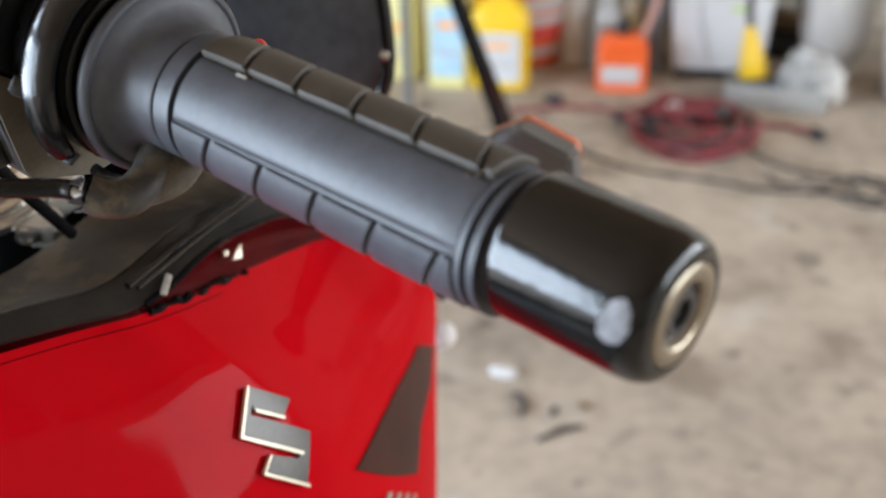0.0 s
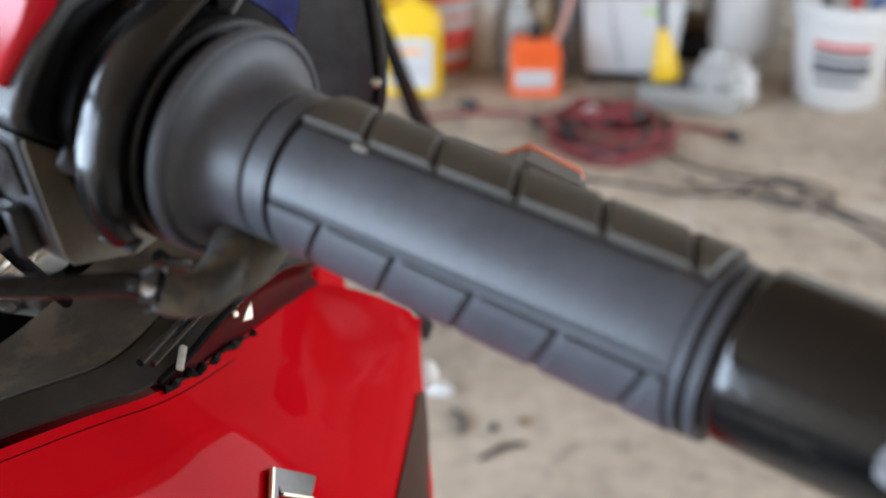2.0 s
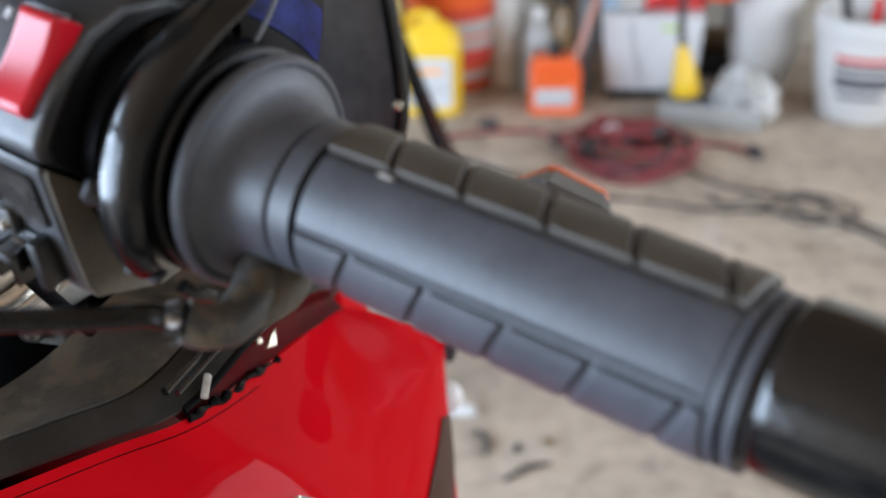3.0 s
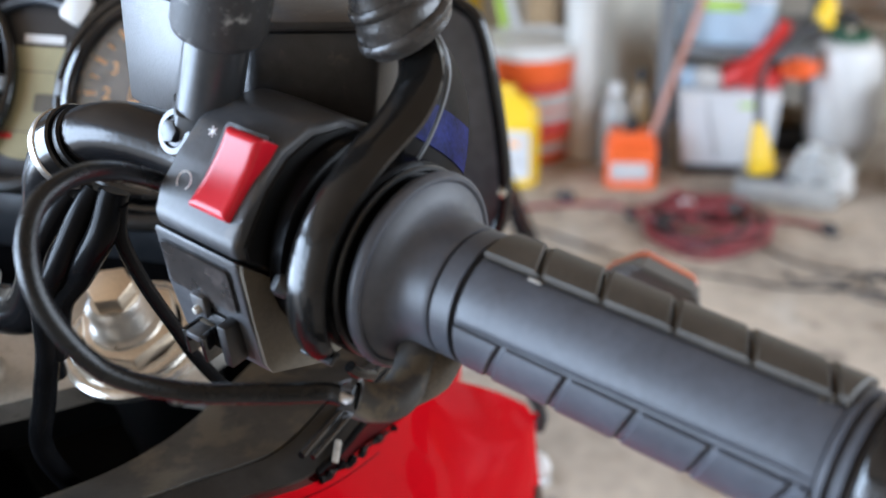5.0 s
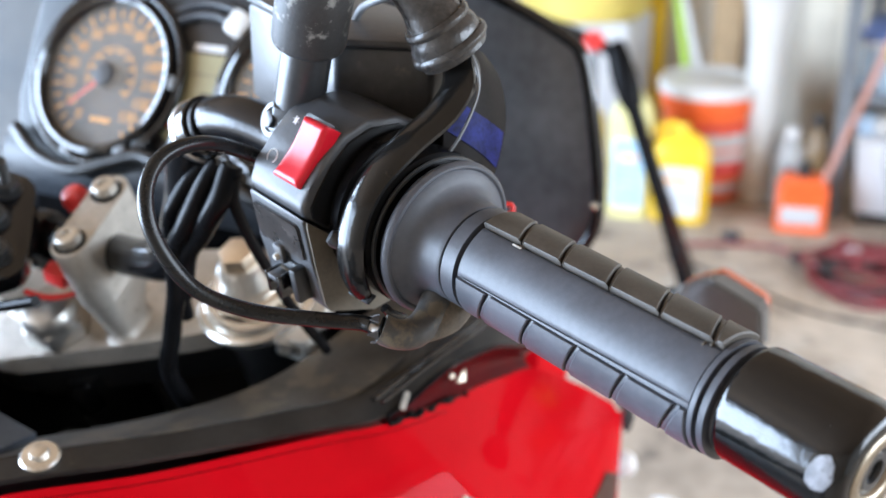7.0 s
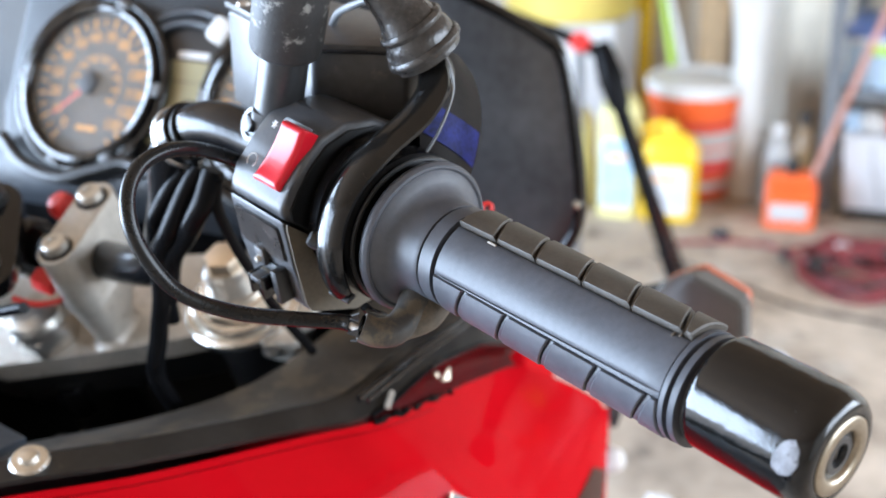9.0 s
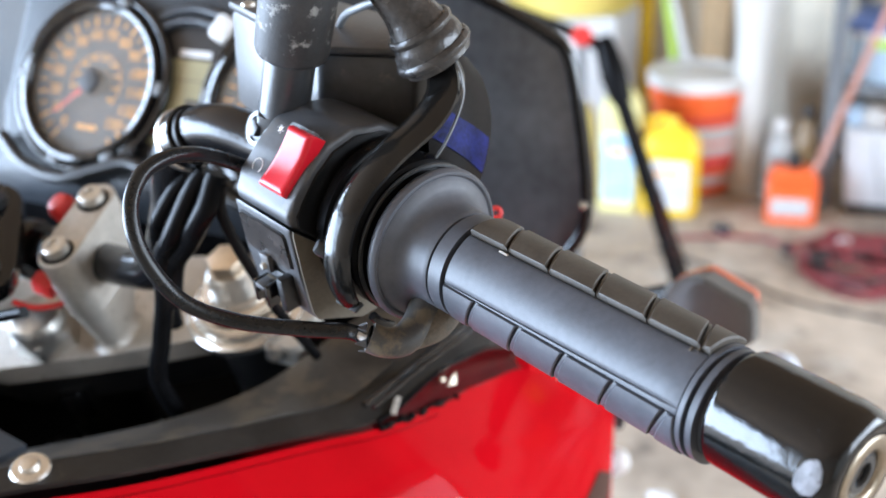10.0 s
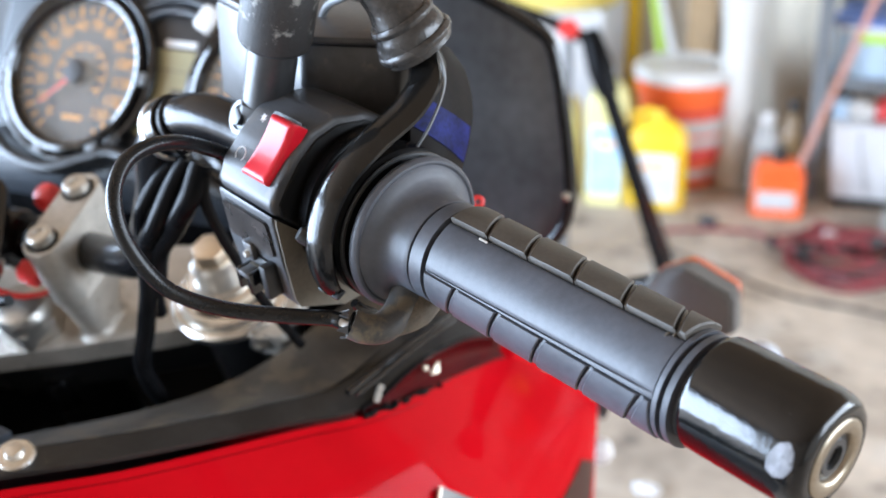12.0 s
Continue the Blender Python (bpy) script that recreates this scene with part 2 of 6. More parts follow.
M_GREEN = mat("lime_green_plastic", (0.42, 0.62, 0.06), 0.45, vary=0.1, scale=20)
M_SALMON = mat("faded_red_handle", (0.50, 0.25, 0.19), 0.6, vary=0.12, scale=20)
M_CORDR = mat("red_cord_jacket", (0.23, 0.04, 0.045), 0.5, vary=0.25, scale=50)
M_CORDB = mat("black_cord_jacket", (0.035, 0.033, 0.035), 0.5, vary=0.3, scale=50)
M_CLEAR = mat("cloudy_clear_plastic", (0.58, 0.58, 0.56), 0.2, vary=0.1, scale=20, trans=0.35)
M_BROWN = mat("brown_fluid_bottle", (0.20, 0.13, 0.06), 0.3, vary=0.2, scale=20)
M_BLUE = mat("blue_plastic", (0.10, 0.16, 0.38), 0.4, vary=0.15, scale=20)
M_PAPER = mat("white_paper_scrap", (0.66, 0.66, 0.66), 0.8, vary=0.05, scale=30)
M_TYRE = mat("tyre_rubber", (0.03, 0.03, 0.03), 0.8, vary=0.2, scale=30)


# ---- mesh helpers ----
ORG = {}
STAND = Matrix()  # how the things being built stand in the garage


def thing(name, origin, label, category, group=""):
    ob = new(name)
    ob.empty_display_size = 0.05
    ob.location = STAND @ Vector(origin)
    ORG[ob.name] = ob.location.copy()
    return tagged(ob, label, category, group)


def part(name, bm, material, parent=None, label="", smooth=True, origin=None):
    """Links a bmesh, given in world coordinates, as one mesh object under a thing or a part."""
    o = ORG[parent.name] if parent else STAND @ Vector(origin or (0, 0, 0))
    for v in bm.verts:
        v.co = STAND @ v.co - o
    bmesh.ops.recalc_face_normals(bm, faces=bm.faces)
    me = bpy.data.meshes.new(name)
    bm.to_mesh(me)
    bm.free()
    me.materials.append(material)
    if smooth:
        for poly in me.polygons:
            poly.use_smooth = True
        me.set_sharp_from_angle(angle=radians(38))
    ob = new(name, me)
    if parent:
        ob.parent = parent
    else:
        ob.location = o
    ORG[ob.name] = o
    if label:
        tagged(ob, label)
    return ob


def moved(bm, m):
    bmesh.ops.transform(bm, matrix=m, verts=bm.verts)
    return bm


def box(sx, sy, sz, m=Matrix(), bevel=0.0, seg=2):
    bm = bmesh.new()
    bmesh.ops.create_cube(bm, size=1.0, matrix=Matrix.Diagonal((sx, sy, sz, 1)))
    if bevel:
        bmesh.ops.bevel(bm, geom=bm.edges[:], offset=bevel, segments=seg, profile=0.5, affect="EDGES")
    return moved(bm, m)


def lathe(profile, m=Matrix(), seg=40):
    """Surface of revolution about the local z axis; profile of (radius, z)."""
    bm = bmesh.new()
    rings = []
    for r, z in profile:
        if r < 1e-6:
            rings.append([bm.verts.new((0, 0, z))])
        else:
            rings.append([bm.verts.new((r * math.cos(2 * math.pi * k / seg), r * math.sin(2 * math.pi * k / seg), z)) for k in range(seg)])
    for a, b in zip(rings, rings[1:]):
        for k in range(seg):
            q = [a[k % len(a)], a[(k + 1) % len(a)], b[(k + 1) % len(b)], b[k % len(b)]]
            q = list(dict.fromkeys(q))
            if len(q) > 2:
                bm.faces.new(q)
    return moved(bm, m)


def spline(points, steps=8):
    """Catmull-Rom through the points."""
    p = [Vector(q) for q in points]
    p = [2 * p[0] - p[1]] + p + [2 * p[-1] - p[-2]]
    out = []
    for i in range(1, len(p) - 2):
        a, b, c, d = p[i - 1 : i + 3]
        for k in range(steps):
            t = k / steps
            out.append(0.5 * ((2 * b) + (c - a) * t + (2 * a - 5 * b + 4 * c - d) * t * t + (3 * b - a - 3 * c + d) * t**3))
    return out + [p[-2]]


def tube(points, radius, seg=12, steps=8, shape=None, side=None, smooth_path=True):
    """Sweeps a round section, or the closed outline shape (across, out), along a path. radius: one number or one for each point."""
    path = spline(points, steps) if smooth_path else [Vector(q) for q in points]
    n = len(path)
    if isinstance(radius, (int, float)):
        rad = [radius] * n
    else:
        rad = [float(np.interp(k / (n - 1), np.linspace(0, 1, len(radius)), radius)) for k in range(n)]
    bm = bmesh.new()
    rings = []
    ref = Vector(side) if side is not None else Vector((0.31, 0.2, 0.93))
    for k, q in enumerate(path):
        tan = (path[min(k + 1, n - 1)] - path[max(k - 1, 0)]).normalized()
        a = (ref - tan * ref.dot(tan)).normalized()
        if side is None:
            ref = a
        b = tan.cross(a)
        if shape:
            ring = [bm.verts.new(q + rad[k] * (a * s + b * o)) for s, o in shape]
        else:
            ring = [bm.verts.new(q + rad[k] * (a * math.cos(2 * math.pi * j / seg) + b * math.sin(2 * math.pi * j / seg))) for j in range(seg)]
        rings.append(ring)
    m = len(rings[0])
    for r0, r1 in zip(rings, rings[1:]):
        for j in range(m):
            bm.faces.new((r0[j], r0[(j + 1) % m], r1[(j + 1) % m], r1[j]))
    bm.faces.new(rings[0][::-1])
    bm.faces.new(rings[-1])
    return bm


def prism(outline, z0, z1, m=Matrix(), bevel=0.0, seg=2):
    """Extrudes a closed outline of (x, y) from z0 to z1."""
    bm = bmesh.new()
    lo = [bm.verts.new((x, y, z0)) for x, y in outline]
    hi = [bm.verts.new((x, y, z1)) for x, y in outline]
    bm.faces.new(lo[::-1])
    bm.faces.new(hi)
    for k in range(len(lo)):
        j = (k + 1) % len(lo)
        bm.faces.new((lo[k], lo[j], hi[j], hi[k]))
    if bevel:
        bmesh.ops.bevel(bm, geom=bm.edges[:], offset=bevel, segments=seg, profile=0.5, affect="EDGES", clamp_overlap=True)
    return moved(bm, m)


def sheet(fn, nu, nv, thick=0.003):
    """A sheet with thickness from fn(u, v) over the unit square."""
    grid = [[Vector(fn(i / nu, j / nv)) for j in range(nv + 1)] for i in range(nu + 1)]
    bm = bmesh.new()
    top, low = [], []
    for i in range(nu + 1):
        ta, la = [], []
        for j in range(nv + 1):
            du = grid[min(i + 1, nu)][j] - grid[max(i - 1, 0)][j]
            dv = grid[i][min(j + 1, nv)] - grid[i][max(j - 1, 0)]
            nrm = du.cross(dv)
            nrm = nrm.normalized() if nrm.length > 1e-12 else Vector((0, 0, 1))
            ta.append(bm.verts.new(grid[i][j]))
            la.append(bm.verts.new(grid[i][j] - nrm * thick))
        top.append(ta)
        low.append(la)
    for i in range(nu):
        for j in range(nv):
            bm.faces.new((top[i][j], top[i + 1][j], top[i + 1][j + 1], top[i][j + 1]))
            bm.faces.new((low[i][j], low[i][j + 1], low[i + 1][j + 1], low[i + 1][j]))
    for i in range(nu):
        bm.faces.new((top[i][0], low[i][0], low[i + 1][0], top[i + 1][0]))
        bm.faces.new((top[i][nv], top[i + 1][nv], low[i + 1][nv], low[i][nv]))
    for j in range(nv):
        bm.faces.new((top[0][j], top[0][j + 1], low[0][j + 1], low[0][j]))
        bm.faces.new((top[nu][j], low[nu][j], low[nu][j + 1], top[nu][j + 1]))
    return bm


def block(fn, m, nu, nv, floor_z):
    """A solid under the surface fn(u, v), down to the height floor_z in the axes of m."""
    inv = m.inverted()
    bm = bmesh.new()
    top = [[bm.verts.new(fn(i / nu, j / nv)) for j in range(nv + 1)] for i in range(nu + 1)]
    for i in range(nu):
        for j in range(nv):
            bm.faces.new((top[i][j], top[i + 1][j], top[i + 1][j + 1], top[i][j + 1]))
    rim = [top[i][0] for i in range(nu)] + [top[nu][j] for j in range(nv)] + [top[i][nv] for i in range(nu, 0, -1)] + [top[0][j] for j in range(nv, 0, -1)]
    low = []
    for v in rim:
        q = inv @ v.co
        low.append(bm.verts.new(m @ Vector((q.x, q.y, floor_z))))
    for k in range(len(rim)):
        j = (k + 1) % len(rim)
        bm.faces.new((rim[k], rim[j], low[j], low[k]))
    bm.faces.new(low)
    return bm


def aligned(origin, z, x=None):
    """Matrix at origin whose z axis is z and whose x axis is near x."""
    z = Vector(z).normalized()
    x = Vector(x) if x is not None else Vector((1, 0, 0.01))
    x = (x - z * x.dot(z)).normalized()
    m = Matrix((x, z.cross(x), z)).transposed().to_4x4()
    return Matrix.Translation(origin) @ m


def text(name, words, size, m, material, parent, align="CENTER", bold=0.0):
    cu = bpy.data.curves.new(name, "FONT")
    cu.body, cu.size, cu.align_x, cu.align_y, cu.extrude = words, size, align, "CENTER", size * 0.01
    cu.offset = bold
    cu.materials.append(material)
    ob = new(name, cu)
    ob.parent = parent
    ob.matrix_basis = Matrix.Translation(-ORG[parent.name]) @ m
    ORG[ob.name] = ORG[parent.name]
    return ob


def loft(loops, m=Matrix()):
    """Closed body through loops of equally many points."""
    bm = bmesh.new()
    rows = [[bm.verts.new(m @ Vector(q)) for q in loop] for loop in loops]
    n = len(rows[0])
    for a, b in zip(rows, rows[1:]):
        for k in range(n):
            bm.faces.new((a[k], a[(k + 1) % n], b[(k + 1) % n], b[k]))
    bm.faces.new(rows[0][::-1])
    bm.faces.new(rows[-1])
    return bm


def rounded(w, h, r, n=5):
    """Outline of a rounded rectangle about the origin."""
    out = []
    for cx, cy, a in ((w / 2 - r, h / 2 - r, 0), (-w / 2 + r, h / 2 - r, 90), (-w / 2 + r, -h / 2 + r, 180), (w / 2 - r, -h / 2 + r, 270)):
        out += [(cx + r * math.cos(radians(a + 90 * k / n)), cy + r * math.sin(radians(a + 90 * k / n))) for k in range(n + 1)]
    return out


def hexagon(r):
    return [(r * math.cos(radians(60 * k)), r * math.sin(radians(60 * k))) for k in range(6)]


# ---- the garage ----
def slab(name, sx, sy, sz, at, material, label, category):
    return tagged(part(name, box(sx, sy, sz, Matrix.Translation(at)), material, origin=at, smooth=False), label, category, kind="structure")


slab("floor", 6.7, 7.4, 0.2, (0.37, 0.0, -0.1), M_FLOOR, "stained bare concrete garage floor", "floor")
slab("ground", 160.0, 160.0, 0.12, (0.0, 0.0, -0.10), M_DRIVE, "pale concrete driveway around the garage", "ground")
slab("wall_north", 6.78, 0.12, 2.7, (0.33, 3.60, 1.35), M_WALL, "beige painted drywall behind the stored clutter", "wall")
# west and south walls are unseen, coloured dark to limit bounced light
slab("wall_west_north", 0.12, 3.0, 2.7, (-3.0, 2.12, 1.35), M_WALLD, "unseen dark wall beside the garage door opening", "wall")
slab("wall_west_south", 0.12, 0.2, 2.7, (-3.0, -3.52, 1.35), M_WALLD, "unseen dark wall beside the garage door opening", "wall")
slab("wall_west_top", 0.12, 4.04, 0.5, (-3.0, -1.40, 2.45), M_WALLD, "unseen dark wall above the garage door opening", "wall")
slab("wall_south", 6.78, 0.12, 2.7, (0.33, -3.68, 1.35), M_WALLD, "unseen dark garage end wall", "wall")
slab("ceiling", 6.9, 7.5, 0.12, (0.35, 0.0, 2.76), M_CEIL, "bare dark wooden garage ceiling", "ceiling")
# east wall out of view, its opening made up for the side lamp
for nm, sy, sz, yy, zz in (("wall_east_south", 2.60, 2.7, -2.30, 1.35), ("wall_east_north", 0.40, 2.7, 3.40, 1.35), ("wall_east_sill", 4.194, 0.90, 1.10, 0.45), ("wall_east_head", 4.194, 0.40, 1.10, 2.50)):
    slab(nm, 0.12, sy, sz, (3.66, yy, zz), M_WALL, "unseen beige drywall with an opening added for the fill lamp", "wall")


# ---- the motorcycle ----
bike = thing("motorcycle", (0.05, 0.1, 0.0), "red touring motorcycle with worn black handlebar controls on the garage floor", "motorcycle")
GP, GD, GU = Vector((0.3817, -0.1248, 1.0857)), Vector((0.916, -0.3906, -0.0917)).normalized(), Vector((-0.2714, -0.7716, 0.5753))
GRIP = aligned(GP, GD, GU)  # local z outwards along the bar, x towards the rider, y downwards
R = 0.0205


def grip_point(s, phi, r):
    return GRIP @ Vector((r * math.cos(radians(phi)), r * math.sin(radians(phi)), s))


def pad(s0, s1, a0, a1, r, slant0=0.0, slant1=0.0, na=9, ns=3, depth=0.0032, edge=0.00045, twist=(45.0, 45.0), bevel=0.0):
    """One raised pad of the grip between two stations and two angles; the end edges may slant, and the grip is slightly twisted."""
    def fn(i, j, low):
        e0, e1 = s0 + slant0 * j / na, s1 + slant1 * j / na
        span = max(e1, e0 + 0.0008) - e0
        st = e0 + span * i / ns
        if bevel and 0 < i < ns:
            st = e0 + 0.0005 + (span - 0.0010) * (i - 1) / (ns - 2)
        w0, w1 = a0 - twist[0] * (st + 0.044), a1 - twist[1] * (st + 0.044)
        q = bevel + (1 - 2 * bevel) * (j - 1) / (na - 2) if bevel and 0 < j < na else j / na
        a = w0 + (w1 - w0) * q
        rim = i in (0, ns) or j in (0, na)
        return bm.verts.new(grip_point(st, a, r - depth if low else (r - edge if rim else r)))

    bm = bmesh.new()
    top = [[fn(i, j, False) for j in range(na + 1)] for i in range(ns + 1)]
    low = [[fn(i, j, True) for j in range(na + 1)] for i in range(ns + 1)]
    for i in range(ns):
        for j in range(na):
            bm.faces.new((top[i][j], top[i + 1][j], top[i + 1][j + 1], top[i][j + 1]))
    for i in range(ns):
        bm.faces.new((top[i][0], low[i][0], low[i + 1][0], top[i + 1][0]))
        bm.faces.new((top[i][na], top[i + 1][na], low[i + 1][na], low[i][na]))
    for j in range(na):
        bm.faces.new((top[0][j], top[0][j + 1], low[0][j + 1], low[0][j]))
        bm.faces.new((top[ns][j], low[ns][j], low[ns][j + 1], top[ns][j + 1]))
    return bm


# throttle grip: flared flange, two collar rings, smooth pads and rows of rib blocks
RB = R - 0.0014
flare = [(0.009, -0.0788), (0.0304, -0.0788), (0.0320, -0.0780), (0.0327, -0.0766), (0.0325, -0.0750), (0.0316, -0.0739), (0.0306, -0.0738), (0.0297, -0.0744)]
flare += [(R + 0.0004 + 0.0102 * (1 - k / 14) ** 4.6, -0.0742 + 0.0165 * k / 14) for k in range(1, 15)]
grip = part("throttle_grip", lathe(flare + [(R, -0.0565), (RB - 0.0010, -0.0563), (RB - 0.0010, -0.0555), (R + 0.0002, -0.0552), (R + 0.0002, -0.0484),
            (RB - 0.0010, -0.0481), (RB - 0.0010, -0.0472), (RB, -0.0470), (RB, 0.0652), (R, 0.0655), (R, 0.0674), (RB - 0.0012, 0.0677), (RB - 0.0012, 0.0691),
            (R - 0.0002, 0.0693), (R - 0.0003, 0.0716), (RB - 0.0020, 0.0720), (RB - 0.0020, 0.0750), (0.009, 0.0750)], GRIP, 96), M_RUBBER, bike,
            "grey-black rubber throttle grip with raised ribs")
for a0, a1, twist in ((-31.5, 28.6, (45.0, 62.0)), (89, 150, (10.0, 30.0)), (209, 268, (30.0, 45.0))):
    part("smooth_pad", pad(-0.0464, 0.0648, a0, a1, R, na=20, ns=30, twist=twist), M_RUBBER, grip)
part("plain_band", pad(-0.0464, 0.0648, 29.1, 30.1, R - 0.0001, na=6, ns=30, twist=(62.0, 6.0)), M_RUBBER, grip)
# lower ribs are plain rubber, the others carry the painted brown reflection
for a0, a1, slant, marks, gap, fill, big, twist in (
    (31.3, 88, -0.0108, (-0.0287, -0.0060, 0.0165, 0.0388, 0.0608), 0.0005, 0.0016, 0.0005, (6.0, 6.0)),
    (-90, -33.4, 0.0120, (-0.0385, -0.0183, 0.0042, 0.0268, 0.0492), 0.0005, 0.0013, 0.0021, (45.0, 45.0)),
    (151.2, 207.8, 0.0, (-0.0285, -0.0065, 0.0155, 0.0385), 0.0008, 0.0, 0.0006, (30.0, 30.0)),
):
    ends = [-0.0464] + list(marks) + [0.0648]
    for k, (s0, s1) in enumerate(zip(ends, ends[1:])):
        first, last = k == 0, k == len(ends) - 2
        part("rib_block", pad(s0 + (0 if first else gap + fill), s1 - (0 if last else gap), a0, a1, R + big, edge=0.0006 if a0 < 0 else 0.0005, slant0=0 if first else slant, slant1=0 if last else slant, na=14, ns=8, depth=0.0032 + max(0.0, big - 0.0008), twist=twist, bevel=0.013), M_RUBBER if 0 < a0 < 90 else M_RIB_TINTED, grip)
        if fill and not first:
            part("rib_gap", pad(s0 + gap * 0.6, s0 + gap + fill, a0, a1, R + (big - 0.0007 if a0 < 0 else -0.0001), edge=0.0002, slant0=slant, slant1=slant, na=14, ns=2, twist=twist), M_RUBBER if 0 < a0 < 90 else M_RIB_TINTED, grip)
part("worn_nick", box(0.0008, 0.0010, 0.0046, GRIP @ Matrix.Translation((0.0177, -0.0102, -0.0275)), 0.0003), M_NICK, grip, "pale scuffed nick in the rubber")

# bar end weight
END = GRIP @ Matrix.Translation((-0.0002, -0.0018, 0.0003))
bar_end = part("bar_end_weight", lathe([(0.008, 0.0738), (0.0196, 0.0738), (0.0203, 0.0746), (0.0205, 0.0760), (0.0207, 0.099), (0.0207, 0.1095), (0.0205, 0.1130), (0.0200, 0.1156), (0.0191, 0.1177), (0.0178, 0.1191), (0.0163, 0.1198), (0.0148, 0.1200), (0.0143, 0.1199), (0.0140, 0.1194), (0.0140, 0.1180), (0.0, 0.1180)], END, 72), M_CHROMEB, bike, "glossy black chrome bar end weight with scuffs")


def worn_spot(u, v):
    """Rounded bare spot on the outer shoulder of the weight, with a ragged rim."""
    ang, rad_ = 2 * math.pi * u, v * (1 + 0.05 * math.sin(3 * 2 * math.pi * u) + 0.03 * math.sin(8 * 2 * math.pi * u + 1))
    s_ = 0.1125 + 0.0040 * rad_ * math.cos(ang) - 0.0006 * rad_ * math.sin(ang)
    r_ = float(np.interp(s_, (0.099, 0.1095, 0.1130, 0.1156, 0.1177), (0.0207, 0.0207, 0.0205, 0.0200, 0.0191)))
    phi = radians(24 + 17 * rad_ * math.sin(ang))
    return END @ Vector(((r_ + 0.0002) * math.cos(phi), (r_ + 0.0002) * math.sin(phi), s_))


part("worn_spot", sheet(worn_spot, 40, 6, 0.0003), mat("bare_worn_metal", (0.20, 0.20, 0.215), 0.5, 0.0, vary=0.5, scale=220, bump=0.2, bump_scale=900, spots=(500.0, 0.60, (0.04, 0.04, 0.04))), bar_end, "pale worn spot where the finish is gone")
for s_, a_ in ((0.0585, -33), (0.0608, -37)):
    part("worn_nick", box(0.0007, 0.0018, 0.0009, GRIP @ Matrix.Rotation(radians(a_), 4, "Z") @ Matrix.Translation((R + 0.0001, 0, s_)), 0.0002), M_DUSTY, grip)
part("end_ring", lathe([(0.0082, 0.1150), (0.0082, 0.1190), (0.0090, 0.1202), (0.0098, 0.1207), (0.0130, 0.1207), (0.0138, 0.1201), (0.0138, 0.1184)], END, 56), M_WORN, bar_end, "worn bare metal ring")
part("socket_bolt", lathe([(0.0081, 0.1184), (0.0072, 0.1184), (0.0064, 0.1194), (0.0042, 0.1194), (0.0036, 0.1168), (0.0, 0.1166)], END, 30), M_DGREY, bar_end)

# handlebar tube from the clamp, bent up to the controls, to the grip
BARPTS = [(-0.05, -0.006, 1.006), (0.0, -0.002, 1.004), (0.05, -0.006, 1.007), (0.085, -0.014, 1.011), (0.112, -0.023, 1.021), (0.136, -0.037, 1.062), (0.156, -0.053, 1.1010), (0.186, -0.060, 1.1170), (0.231, -0.067, 1.1100), (0.30, -0.092, 1.093), (0.385, -0.128, 1.0845)]
part("handlebar", tube([(-0.52, -0.14, 1.09), (-0.38, -0.12, 1.085), (-0.24, -0.064, 1.100), (-0.190, -0.061, 1.107), (-0.140, -0.039, 1.058), (-0.112, -0.023, 1.021), (-0.085, -0.014, 1.011)] + BARPTS, 0.0112, 20, 10), M_BARB, bike, "gloss black tubular handlebar")
part("left_grip", lathe([(0.01, -0.06), (0.032, -0.06), (0.02, -0.045), (0.0195, 0.075), (0.01, 0.075)], aligned((-0.43, -0.126, 1.086), (-0.916, -0.39, -0.09)), 32), M_RUBBER, bike)


def bolt_head(name, at_, axis, r, h, material, parent, hexed=True, flange=0.0, label=""):
    m = aligned(at_, axis)
    bm = prism(hexagon(r), 0, h, m, r * 0.12) if hexed else lathe([(0, 0), (r, 0), (r, h * 0.55), (r * 0.82, h * 0.9), (r * 0.5, h), (0, h)], m, 28)
    if flange:
        fl = lathe([(0, -0.0012), (flange, -0.0012), (flange, 0.0006), (flange * 0.9, 0.0016), (r * 0.8, 0.0022), (0, 0.0022)], m, 32)
        me = bpy.data.meshes.new("tmp")
        fl.to_mesh(me)
        fl.free()
        bm.from_mesh(me)
        bpy.data.meshes.remove(me)
    return part(name, bm, material, parent, label)


# steering head: triple clamp plate, risers with clamps, stem nut, fork cap
SN = Vector((0, -0.42, 0.907)).normalized()   # steering axis
TT = aligned((0.0, 0.003, 0.939), SN, (1, 0, 0))


def plate_outline():
    return [(-0.030, -0.0290), (-0.024, -0.0275), (0.004, -0.0155), (0.032, -0.0040), (0.059, 0.0086), (0.085, 0.0215), (0.108, 0.0340), (0.126, 0.0435), (0.150, 0.050), (0.158, 0.060), (0.150, 0.078), (0.120, 0.098), (0.060, 0.088),
            (0.0, 0.070), (-0.060, 0.088), (-0.120, 0.098), (-0.150, 0.078), (-0.158, 0.056), (-0.118, 0.010), (-0.050, -0.030)]


